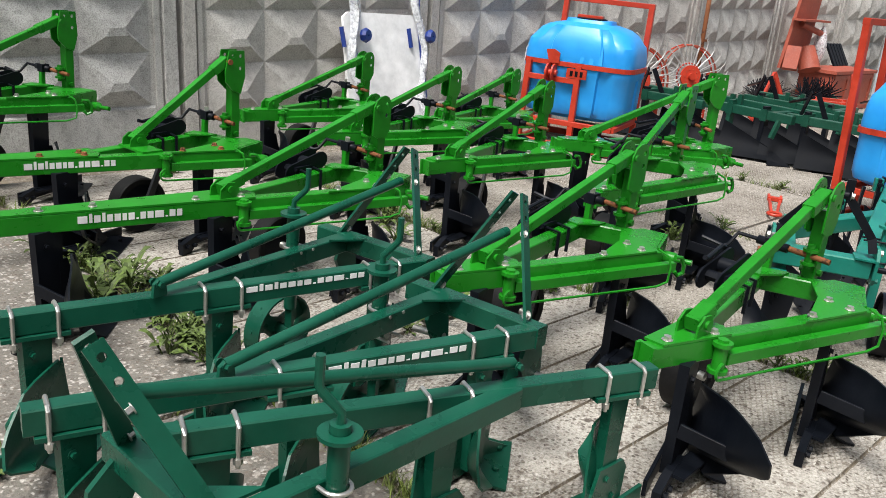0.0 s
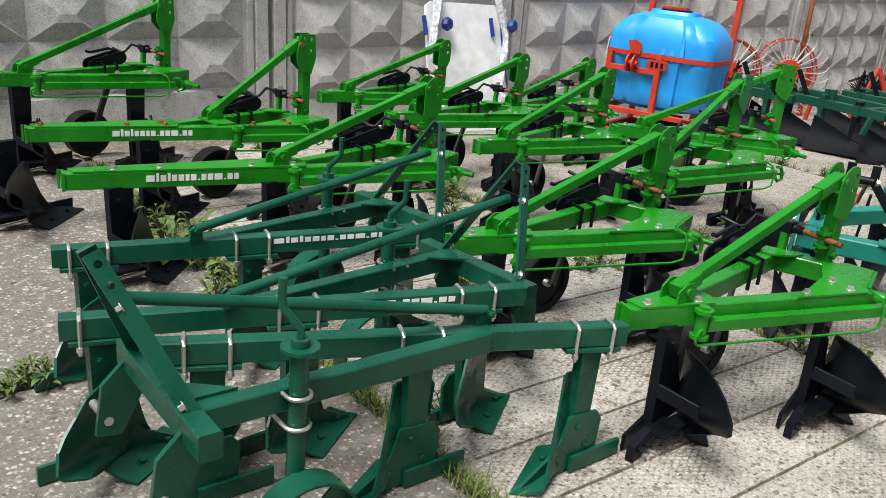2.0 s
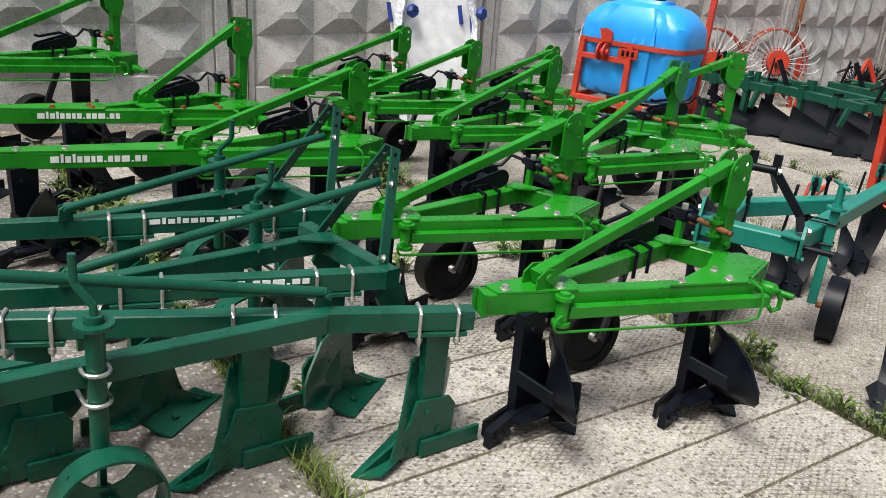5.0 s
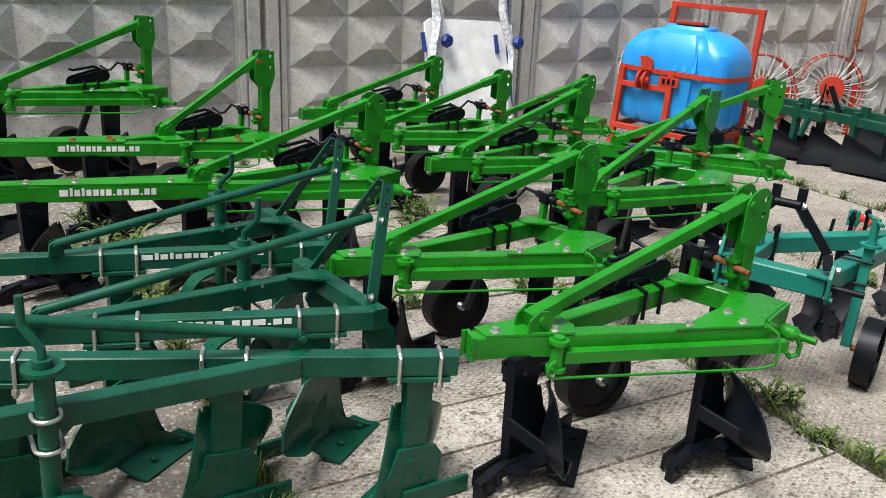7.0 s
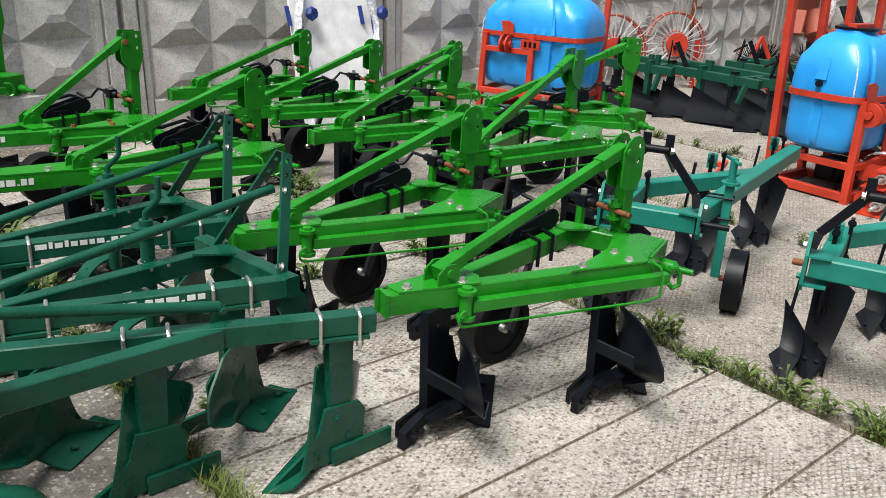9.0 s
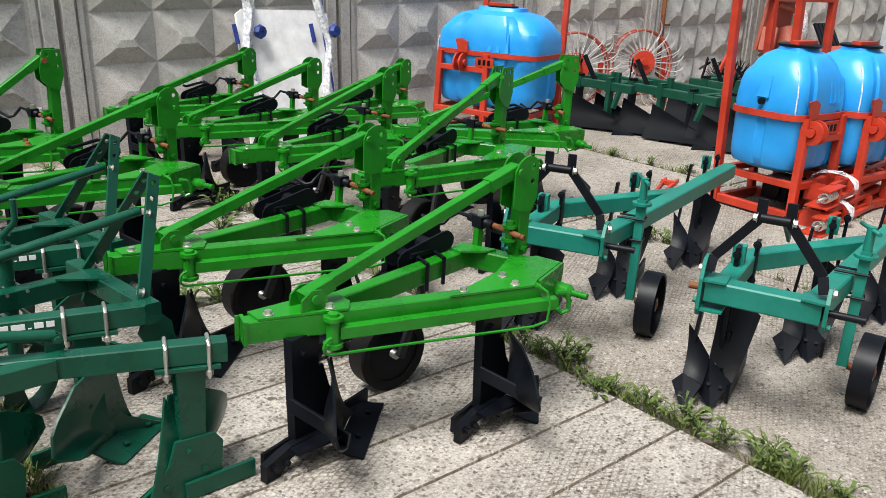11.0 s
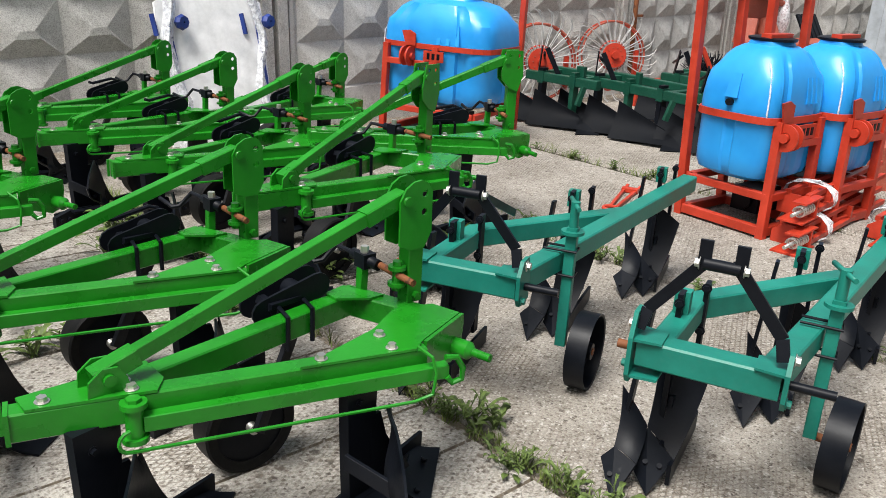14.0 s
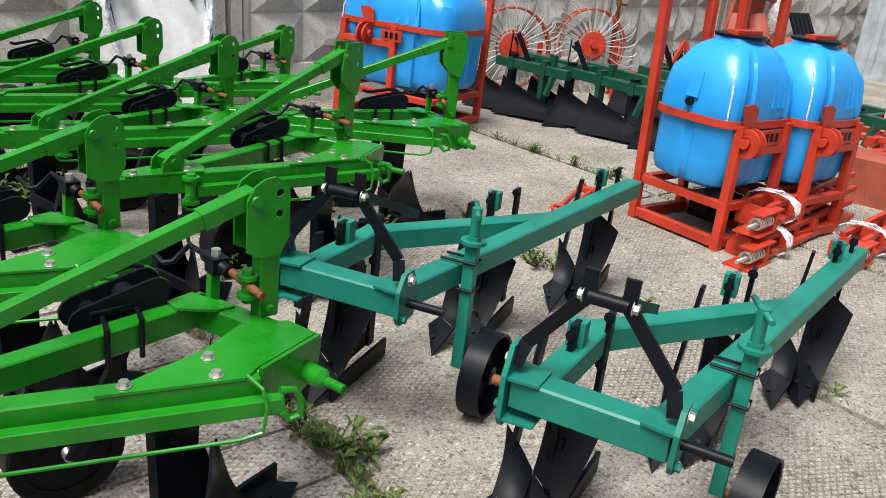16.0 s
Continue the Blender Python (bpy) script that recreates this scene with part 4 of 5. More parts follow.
def fence_panel(s0, s1, z0, rows, row_h, pitch, mat, lean=2.2):
    """One precast panel: stiles, a plinth and rows of blunt pyramids."""
    bm = bmesh.new()
    w = s1 - s0 - 0.03
    H = z0 + rows * row_h + 0.12
    hexa(bm, [(0, 0.03, -0.15), (w, 0.03, -0.15), (w, 0.16, -0.15), (0, 0.16, -0.15), (0, 0.03, H), (w, 0.03, H), (w, 0.16, H), (0, 0.16, H)])
    for a, b, o in ((0, 0.11, -0.012), (w - 0.11, w, -0.012), (0.125, 0.18, 0.008), (w - 0.18, w - 0.125, 0.008)):
        hexa(bm, [(a, o, -0.15), (b, o, -0.15), (b, 0.04, -0.15), (a, 0.04, -0.15), (a + 0.012, o, H), (b - 0.012, o, H), (b, 0.04, H), (a, 0.04, H)])
    hexa(bm, [(0.19, -0.03, -0.15), (w - 0.19, -0.03, -0.15), (w - 0.19, 0.04, -0.15), (0.19, 0.04, -0.15), (0.19, 0.005, z0 - 0.02), (w - 0.19, 0.005, z0 - 0.02), (w - 0.19, 0.04, z0), (0.19, 0.04, z0)])
    n = max(1, round((w - 0.42) / pitch))
    pw = (w - 0.42) / n
    for r in range(rows):
        for k in range(n):
            x, z = 0.21 + k * pw, z0 + r * row_h
            g = 0.004
            base = [bm.verts.new(c) for c in ((x + g, 0.028, z + g), (x + pw - g, 0.028, z + g), (x + pw - g, 0.028, z + row_h - g), (x + g, 0.028, z + row_h - g))]
            zz = z + row_h * 0.36
            cx = x + pw / 2
            top = [bm.verts.new(c) for c in ((cx - pw * 0.17, -0.045, zz - 0.01), (cx + pw * 0.17, -0.045, zz - 0.01), (cx + pw * 0.10, -0.045, zz + 0.05), (cx - pw * 0.10, -0.045, zz + 0.05))]
            for i in range(4):
                j = (i + 1) % 4
                bm.faces.new((base[i], base[j], top[j], top[i]))
            bm.faces.new(top)
    ob = part("panel", bm, mat, fence)
    ob.matrix_basis = pose(s0 + 0.015, 0, 0) @ Matrix.Rotation(radians(-lean), 4, "Y")
    return ob


for s0, s1, z0, rh, pitch, mat in ((-2.0, 0.66, 0.28, 0.40, 0.60, FENCE_OLD), (0.68, 3.27, 0.30, 0.395, 0.60, FENCE_OLD), (3.29, 5.88, 0.26, 0.42, 0.49, FENCE), (5.90, 8.46, 0.30, 0.44, 0.49, FENCE),
                                   (8.49, 11.05, 0.06, 0.46, 0.49, FENCE), (11.07, 13.62, 0.0, 0.46, 0.45, FENCE_OLD), (13.65, 16.2, 0.0, 0.46, 0.49, FENCE), (16.22, 18.8, 0.0, 0.46, 0.49, FENCE)):
    fence_panel(s0, s1, z0, 4, rh, pitch, mat)

# plain unseen walls behind the camera and at the open end, added to block low sky light
for name, m, length in (("unseen_wall_south", yard(4.0, -7.5), 30.0), ("unseen_wall_west", yard(-9.5, 0.0, 0, 90), 24.0)):
    w = thing(name, m, "plain grey unseen wall added to block low sky light", "wall", kind="structure")
    part("unseen_wall_panel", made(box, (0, 0, 2.4), (length, 0.25, 5.2)), FENCE, w)

# ---- ploughs ----
G_TEXT = "bright green two-body plough with black bodies"
green_plough(pose(1.579, 3.304, 0, 0, 0, 45.3), G_TEXT + ", foremost of its row", 0.531, 0.945)
green_plough(pose(0.895, 3.80, 0, 0, 0, 46.3), G_TEXT + " and raised black lever", 0.530, 0.93)
green_plough(pose(1.455, 5.10, 0, 0, 0, 57.0), "tall bright green two-body plough with pointed mast plates", 0.615, 1.075, True)
green_plough(pose(-0.335, 4.44, 0, 0, 0, 51.5), "long bright green three-body plough with white lettering", 0.53, 0.935, nose=1.95, bodies=3, lettering=-1.42)
green_plough(pose(-1.224, 4.89, 0, 0, 0, 51.6), "long bright green three-body plough, rusty bolts, white lettering", 0.535, 1.037, True, 1.62, 3, -1.02, rusty=True, strut_at=-0.62)
green_plough(pose(-2.43, 5.46, 0, 0, 0, 58.0), "tall bright green plough beside the fence", 0.63, 1.11, True)
green_plough(pose(-0.650, 6.89, 0, 0, 0, 52.0), G_TEXT + " before the white panel", 0.505, 0.90)
green_plough(pose(0.052, 6.20, 0, 0, 0, 50.0), G_TEXT + " and crank handle", 0.535, 0.932)
green_plough(pose(0.677, 5.70, 0, 0, 0, 53.0), G_TEXT + " and upright lever", 0.542, 0.955)
green_plough(pose(0.580, 7.33, 0, 0, 0, 53.0), G_TEXT + " in the back row", 0.49, 0.84)
green_plough(pose(1.895, 5.97, 0, 0, 0, 22.0), "tall bright green plough standing across the row", 0.60, 1.08, True)
D_TEXT = "dark green three-body plough with zinc U-bolts"
dark_plough(pose(-0.48, 1.525, 0, 0, 0, 227), D_TEXT + " and spoked steel wheel", lettering=False)
dark_plough(pose(0.18, 2.64, 0, 0, 0, 53), D_TEXT + " and white lettering")
dark_plough(pose(-0.21, 3.19, 0, 0, 0, 57), D_TEXT + " and white lettering")
teal_frame(pose(1.752, 3.607, 0, 0, 0, 252), "teal ridging plough with bent black tower", (-1.90, 0.575), -0.33, 0.05)
teal_frame(pose(2.496, 3.028, 0, 0, 0, 247), "teal ridging plough with black shares beside the grassy joint")
sprayer(pose(1.38, 8.58, 0, 0, 0, -26), "blue tank sprayer in an orange-red frame by the fence", 1.10, 0.76, 1.42, 0.30, 0.95, 1.0, 0.555, 0.06)
sprayer(pose(3.54, 6.38, 0, 0, 0, 42), "blue tank sprayer in an orange-red frame with tall uprights", 0.66, 0.56, 1.52, 0.33, 0.875, 0.45)
sprayer(pose(4.09, 6.72, 0, 0, 0, 42), "second blue tank sprayer with tall red uprights", 0.66, 0.56, 1.52, 0.33, 0.875, 0.45)


# ---- slabs: cast strips with saw-cut grooves, joints left open ----
def slab(s0, s1, n0, n1, grooves, mat, lift=0.0):
    rng = random.Random(int(s0 * 100 + n0 * 7))
    bm = bmesh.new()
    prof = [(n0, -0.16), (n0, -0.012), (n0 + 0.02, 0.0)]
    k = n0 + 0.17
    while grooves and k < n1 - 0.12:
        prof += [(k - 0.007, 0.0), (k - 0.003, -0.010), (k + 0.003, -0.010), (k + 0.007, 0.0)]
        k += 0.295
    prof += [(n1 - 0.02, 0.0), (n1, -0.012), (n1, -0.16)]
    rings = []
    for s, dz in ((s0, -0.012), (s0 + 0.02, 0.0), (s1 - 0.02, 0.0), (s1, -0.012)):
        rings.append([bm.verts.new((s + rng.uniform(-0.006, 0.006), n, z + (dz if z > -0.1 else 0) + lift)) for n, z in prof])
    for r0, r1 in zip(rings, rings[1:]):
        for a in range(len(prof) - 1):
            f = bm.faces.new((r0[a], r0[a + 1], r1[a + 1], r1[a]))
            if -0.1 < min(prof[a][1], prof[a + 1][1]) < -0.009 and 2 < a < len(prof) - 4:
                f.material_index = 1
    bm.faces.new(rings[0][::-1])
    bm.faces.new(rings[-1])
    part("slab", bm, (mat, SOIL), pavement)


STRIPS = ((-10.2, -8.24), (-8.2, -6.24), (-6.2, -4.24), (-4.2, -2.24), (-2.2, -0.25), (-0.21, 1.62), (1.68, 3.68), (3.74, 5.59), (5.64, 7.40), (7.46, 9.4), (9.44, 11.4), (11.44, 13.4), (13.44, 15.4), (15.44, 17.4), (17.44, 19.4))
for j, (sa, sb) in enumerate(STRIPS):
    cuts = (-9.5, -6.5, -3.5, -0.5, 2.48, 5.7) if j < 6 else (-9.6, -6.6, -3.6, -0.62, 2.55, 5.7)
    for na, nb in zip(cuts, cuts[1:]):
        slab(sa, sb, na + 0.015, nb - 0.015, 1.6 < sa < 3, SLAB if 1.5 < sa < 3 else PLAIN_SLAB if sa > 3 else SMOOTH)


# ---- grass and weeds in the joints ----
def blade(bm, p, h, w, lean, turn, bend):
    d = Vector((math.cos(turn), math.sin(turn), 0))
    o = Vector((-d.y, d.x, 0)) * w / 2
    pts = [p + d * (lean * u + bend * u * u) * h + Vector((0, 0, h * u * (1 - 0.35 * abs(bend) * u))) for u in (0, 0.4, 0.75, 1.0)]
    ws = (1.0, 0.9, 0.6, 0.0)
    prev = None
    for q, k in zip(pts, ws):
        cur = [bm.verts.new(q - o * k), bm.verts.new(q + o * k)] if k else [bm.verts.new(q)]
        if prev:
            bm.faces.new(prev + cur[::-1] if len(cur) == 2 else prev + cur)
        prev = cur


def leaf(bm, p, length, w, turn, rise):
    """A weed leaf: broad, pointed, arching, with a notched edge."""
    d, up = Vector((math.cos(turn), math.sin(turn), 0)), Vector((0, 0, 1))
    o = Vector((-d.y, d.x, 0))
    prof = ((0, 0.12), (0.2, 0.45), (0.32, 0.35), (0.48, 0.8), (0.58, 0.62), (0.74, 0.95), (0.88, 0.55), (1.0, 0.0))
    prev = None
    for u, k in prof:
        c = p + d * length * u + up * (rise * length * math.sin(u * 2.1))
        mid = bm.verts.new(c - up * 0.003)
        cur = [bm.verts.new(c - o * w * k / 2), mid, bm.verts.new(c + o * w * k / 2)] if k else [mid]
        if prev:
            if len(cur) == 3:
                bm.faces.new((prev[0], prev[1], cur[1], cur[0]))
                bm.faces.new((prev[1], prev[2], cur[2], cur[1]))
            else:
                bm.faces.new((prev[0], prev[1], cur[0]))
                bm.faces.new((prev[1], prev[2], cur[0]))
        prev = cur


rng = random.Random(11)
bm = bmesh.new()
wb = bmesh.new()
# (s, n from, n to, tuft density, height)
JOINTS = ((1.65, 0.55, 2.2, 2.6, 0.085), (1.65, 2.2, 5.4, 1.1, 0.085), (3.71, -0.6, 1.5, 1.2, 0.065), (3.71, 1.5, 5.2, 0.7, 0.08), (5.615, -0.5, 2.4, 0.45, 0.06), (5.615, 2.4, 5.5, 0.25, 0.06),
          (7.43, 2.6, 4.6, 0.5, 0.09), (7.43, -0.5, 2.6, 0.15, 0.06), (1.65, -1.0, 0.55, 0.5, 0.06), (-0.23, 1.0, 5.0, 0.3, 0.07))
for s, na, nb, dens, hh in JOINTS:
    n = na
    while n < nb:
        n += rng.expovariate(1) * 0.016 / dens
        clump = 0.5 + 0.5 * noise.noise(Vector((s * 3.1, n * 3.3, 0.4)))
        if rng.random() > clump * 1.35:
            continue
        for k in range(rng.randint(4, 11)):
            p = FX * (s + rng.gauss(0, 0.028)) + FY * (n + rng.gauss(0, 0.02)) + Vector((0, 0, -0.015))
            blade(bm, p, hh * rng.uniform(0.4, 1.25) * (0.6 + clump * 0.7), rng.uniform(0.003, 0.006), rng.uniform(0.1, 0.7), rng.uniform(0, math.tau), rng.uniform(0.1, 0.7))
for na, nb, n0 in ((-0.2, 1.6, 2.48), (-2.2, -0.2, 2.48)):
    s = na
    while s < nb:
        s += rng.expovariate(1) * 0.05
        for k in range(rng.randint(2, 7)):
            p = FX * (s + rng.gauss(0, 0.02)) + FY * (n0 + rng.gauss(0, 0.02)) + Vector((0, 0, -0.015))
            blade(bm, p, rng.uniform(0.03, 0.09), 0.005, rng.uniform(0.1, 0.7), rng.uniform(0, math.tau), rng.uniform(0.1, 0.6))
WEEDS = [(1.51, 3.54, 0.21), (1.66, 3.61, 0.19), (1.45, 3.42, 0.16), (1.51, 2.91, 0.17), (1.64, 2.99, 0.19), (1.58, 2.78, 0.15), (3.33, 3.57, 0.15), (5.04, 2.66, 0.14), (5.65, 2.62, 0.13), (1.60, 4.0, 0.15), (0.67, 2.47, 0.12), (0.55, 2.46, 0.10), (1.56, 3.31, 0.15), (3.46, 2.52, 0.12), (3.62, 2.54, 0.11), (3.49, 3.84, 0.17), (3.62, 3.90, 0.15), (3.64, 0.83, 0.086), (3.71, 0.63, 0.094), (3.7, 0.5, 0.079), (3.71, 0.39, 0.086), (3.74, 0.13, 0.094), (3.77, 1.04, 0.108), (3.74, 1.12, 0.122), (3.69, 1.2, 0.094), (4.21, 2.65, 0.16), (4.10, 2.60, 0.13), (2.66, 2.54, 0.13), (2.80, 2.53, 0.12), (5.55, 1.98, 0.11), (5.60, 1.90, 0.09), (5.61, 1.34, 0.10), (1.85, 1.64, 0.09), (1.58, 4.28, 0.16),
         (1.72, 3.75, 0.13), (1.85, 3.62, 0.12), (1.60, 2.95, 0.12), (1.66, 3.05, 0.10), (1.62, 2.45, 0.09), (3.80, 0.15, 0.085), (3.76, 0.02, 0.085), (3.68, 0.80, 0.08), (3.66, 0.92, 0.07), (3.75, -0.15, 0.08), (3.72, 0.46, 0.105), (3.73, 0.30, 0.093), (3.70, 0.62, 0.074), (3.72, 1.06, 0.062), (3.70, 0.12, 0.081), (3.69, 1.30, 0.099), (1.63, 2.05, 0.068), (0.62, 2.49, 0.093), (0.50, 2.48, 0.074), (1.62, 3.2, 0.124), (1.52, 4.3, 0.149), (1.66, 4.0, 0.112), (3.62, 3.94, 0.124), (3.70, 3.6, 0.087), (4.6, 2.56, 0.099),
         (5.60, 2.05, 0.081), (5.62, 1.35, 0.074), (5.68, 0.40, 0.062), (7.40, 3.75, 0.093), (7.44, 3.35, 0.093), (7.43, 4.2, 0.074), (7.5, 3.0, 0.087), (1.68, 1.0, 0.043), (3.5, 2.5, 0.087), (2.5, 2.52, 0.081), (0.3, 5.5, 0.124), (1.2, 5.6, 0.124), (2.9, 5.5, 0.093), (1.60, 2.75, 0.099), (1.70, 3.6, 0.112)]
for s, n, size in WEEDS:
    p = FX * s + FY * n
    for k in range(rng.randint(7, 11)):
        q = p + Vector((rng.gauss(0, 0.012), rng.gauss(0, 0.012), -0.005))
        leaf(wb, q, size * rng.uniform(0.55, 1.1), size * rng.uniform(0.18, 0.30), rng.uniform(0, math.tau), rng.uniform(0.25, 1.0))
    if size > 0.078:
        for k in range(rng.randint(2, 4)):
            top = p + Vector((rng.gauss(0, 0.03), rng.gauss(0, 0.03), size * rng.uniform(0.4, 0.85)))
            tube(wb, [p, (p + top) / 2 + Vector((rng.gauss(0, 0.01), rng.gauss(0, 0.01), 0)), top], 0.0022, 4)
            for m in range(7):
                leaf(wb, p.lerp(top, rng.uniform(0.3, 1.0)), size * 0.36, size * 0.13, rng.uniform(0, math.tau), rng.uniform(0.2, 0.9))
grass = new("grass", mesh_of("grass", bm, GRASS))
tagged(grass, "short grass growing in the slab joints", "grass", kind="stuff")
weeds = new("weeds", mesh_of("weeds", wb, WEED))
tagged(weeds, "leafy green weeds growing in the slab joints", "weeds", kind="stuff")


# ---- white panel leaning on the fence, wrapped straps with blue knobs ----
def leaning_panel():
    t = thing("white_panel", yard(5.14, 5.66), "white lacquered panel leaning against the fence, strapped with wrapping film", "panel")
    lean = Matrix.Rotation(radians(-12), 4, "X")
    b, h = 0.47, 1.16
    o = [(-b, 0, 0.0), (b, 0, 0.0), (b, 0, h - 0.02), (b - 0.06, 0, h + 0.01), (-b + 0.06, 0, h + 0.02), (-b, 0, h - 0.02)]
    ob = part("board", made(plate, [lean @ Vector(p) for p in o], 0.03), WHITEP, t)
    rg = random.Random(4)
    for x in (-0.36, 0.42):
        bm = bmesh.new()
        rows = []
        for i in range(26):
            z = -0.02 + i * 0.075
            c = x + 0.04 * math.sin(i * 0.55 + x * 3) - 0.05 * i / 25
            rows.append([lean @ Vector((c + (j - 3) * 0.016 * (0.75 + 0.5 * rg.random()), -0.035 - 0.022 * rg.random() - 0.012 * (3 - abs(j - 3)), z)) for j in range(7)])
        sheet(bm, rows, 0.003)
        part("film_strap", bm, FILM, t, "crumpled clear wrapping film")
        part("strap_core", made(tube, [lean @ Vector((x + 0.02 * math.sin(k), -0.03, 0.1 + 0.2 * k)) for k in range(8)], 0.014, 8), NAVY, t, "navy blue bar inside the film")
        bm = bmesh.new()
        lathe(bm, lean @ Vector((x + 0.06, -0.06, 0.98)), (0.3, -1, 0.1), [(0, 0.01), (0, 0.055), (0.03, 0.065), (0.06, 0.05), (0.06, 0.01)], 8)
        part("knob", bm, NAVY, t, "navy blue plastic knob")
        part("latch", made(beam, lean @ Vector((x - 0.13, -0.03, 0.88)), lean @ Vector((x - 0.15, -0.03, 1.05)), 0.02, 0.035), NAVY, t)


leaning_panel()


# ---- hay rake wheels ----
def rake_wheel(m, label):
    t = thing("rake_wheel", m, label, "hay rake", "hay rake wheels")
    c = Vector((0, 0, 0.55))
    lean = Matrix.Translation(c) @ Matrix.Rotation(radians(-8), 4, "X")
    for name, rr, y, wire, mat in (("rim", 0.40, 0.0, 0.013, OLDRED), ("inner_ring", 0.41, 0.11, 0.011, RED), ("inner_ring", 0.17, 0.02, 0.012, RED)):
        part(name, made(tube, [lean @ Vector((rr * math.cos(a), y, rr * math.sin(a))) for a in [math.tau * k / 32 for k in range(32)]], wire, 6, True), mat, t)
    for k in range(48):
        a = math.tau * k / 48
        d, s = Vector((math.cos(a), 0, math.sin(a))), Vector((-math.sin(a), 0, math.cos(a)))
        y = 0.09 if k % 2 else -0.02
        bm = bmesh.new()
        tube(bm, [lean @ (d * 0.12), lean @ (d * 0.40 + Vector((0, y, 0))), lean @ (d * 0.47 + s * 0.018 + Vector((0, y, 0))), lean @ (d * 0.52 + s * 0.05 + Vector((0, y - 0.01, 0))), lean @ (d * 0.545 + s * 0.10 + Vector((0, y - 0.02, 0)))], 0.0065, 5)
        part("tine", bm, TINE, t)
    bm = bmesh.new()
    cyl(bm, lean @ Vector((0, -0.05, 0)), lean @ Vector((0, -0.02, 0)), 0.145, 28)
    cyl(bm, lean @ Vector((0, -0.09, 0)), lean @ Vector((0, -0.05, 0)), 0.045, 16)
    hub = part("hub", bm, RED, t, "orange-red hub plate")
    for k in range(10):
        a = math.tau * k / 10
        part("bolt", made(cyl, lean @ Vector((0.095 * math.cos(a), -0.05, 0.095 * math.sin(a))), lean @ Vector((0.095 * math.cos(a), -0.058, 0.095 * math.sin(a))), 0.008, 6), OLDRED, hub)
    part("stand", made(beam, (0.32, 0.04, 0.0), (0.30, 0.02, 0.62), 0.05, 0.05), RED, t)


for s, n in ((10.22, 5.60), (8.76, 5.45)):
    rake_wheel(yard(s, n, 0, -30), "hay rake wheel with steel tines leaning near the fence")


# ---- deep green multi-body ploughs by the rakes ----
def big_plough(m, label, n_bodies=3, wheel=False):
    t = thing("multi_body_plough", m, label, "plough", "deep green ploughs")
    zc = 0.46
    L = 0.42 * n_bodies
    part("main_beam", made(beam, (0.1, -L + 0.2, zc), (0.1, 0.25, zc), 0.08, 0.09), DEEP, t)
    part("front_beam", made(beam, (0.55, -L + 0.35, zc + 0.02), (0.55, 0.25, zc + 0.02), 0.08, 0.08), DEEP, t)
    part("cross_bar", made(beam, (0.1, 0.15, zc + 0.005), (0.55, 0.15, zc + 0.005), 0.07, 0.07), DEEP, t)
    part("cross_bar", made(beam, (0.1, -L + 0.45, zc + 0.005), (0.55, -L + 0.45, zc + 0.005), 0.07, 0.07), DEEP, t)
    for k in range(n_bodies):
        y = 0.05 - 0.40 * k
        part("leg", made(beam, (0.10, y, 0.15), (0.10, y, zc + 0.09), 0.05, 0.09, (1, 0, 0)), DEEP if k % 2 else BLACK, t)
        part("clamp", made(box, (0.10, y, zc), (0.10, 0.07, 0.12)), DEEP, t)
        rows = []
        for i in range(9):
            u = i / 8
            lo = Vector((-0.26, y + 0.30, 0.02)).lerp(Vector((-0.06, y - 0.22, 0.03)), u)
            hi = Vector((-0.10, y + 0.34, 0.36)).lerp(Vector((0.06, y - 0.12, 0.15)), u)
            rows.append([lo.lerp(hi, s) + Vector((0.05, 0.02, 0)) * math.sin(math.pi * s) for s in [j / 6 for j in range(7)]])
        part("moldboard", made(sheet, rows, 0.008), MATTE, t)
        part("share", made(plate, [(-0.06, y - 0.20, 0.035), (-0.18, y - 0.27, 0.004), (0.02, y - 0.42, 0.004), (0.08, y - 0.13, 0.13)], 0.01), MATTE, t)
        part("landside", made(beam, (0.06, y - 0.20, 0.05), (0.12, y + 0.28, 0.05), 0.014, 0.08), BLACK, t)
    for q in (-0.06, 0.06):
        part("tower_strap", made(beam, (0.12, 0.0 + q * 2.2, zc + 0.03), (0.02, q * 0.5, zc + 0.30), 0.012, 0.05), BLACK, t)
    part("top_rod", made(cyl, (0.02, 0, zc + 0.25), (0.62, 0.45, zc + 0.10), 0.014, 10), BLACK, t)
    part("post", made(beam, (0.16, -0.40, zc), (0.16, -0.40, zc + 0.15), 0.05, 0.05), DEEP, t)
    part("post", made(beam, (0.52, -0.10, zc), (0.52, -0.10, zc + 0.10), 0.05, 0.05), DEEP, t)
    part("stay", made(beam, (0.0, -L + 0.3, zc - 0.02), (-0.06, -L + 0.32, 0.26), 0.04, 0.05), DEEP, t)
    if not wheel:
        return
    wh = part("wheel", made(lathe, (-0.08, -L + 0.30, 0.17), (0.2, 1, 0), [(-0.03, 0.155), (-0.03, 0.17), (0.03, 0.17), (0.03, 0.155)], 28), BLACK, t)
    part("hub", made(cyl, (-0.10, -L + 0.25, 0.17), (-0.06, -L + 0.35, 0.17), 0.03, 12), BLACK, wh)


big_plough(yard(8.62, 4.55, 0, -4), "deep green multi-body plough with large black moldboards", 3)
big_plough(yard(8.75, 3.38, 0, 2), "deep green multi-body plough, black moldboards and small wheel", 3, True)


big_plough(yard(8.35, 5.05, 0, 4), "deep green multi-body plough beside the rake wheels", 2)
big_plough(yard(9.75, 4.35, 0, 3), "deep green multi-body plough in the second row", 3)
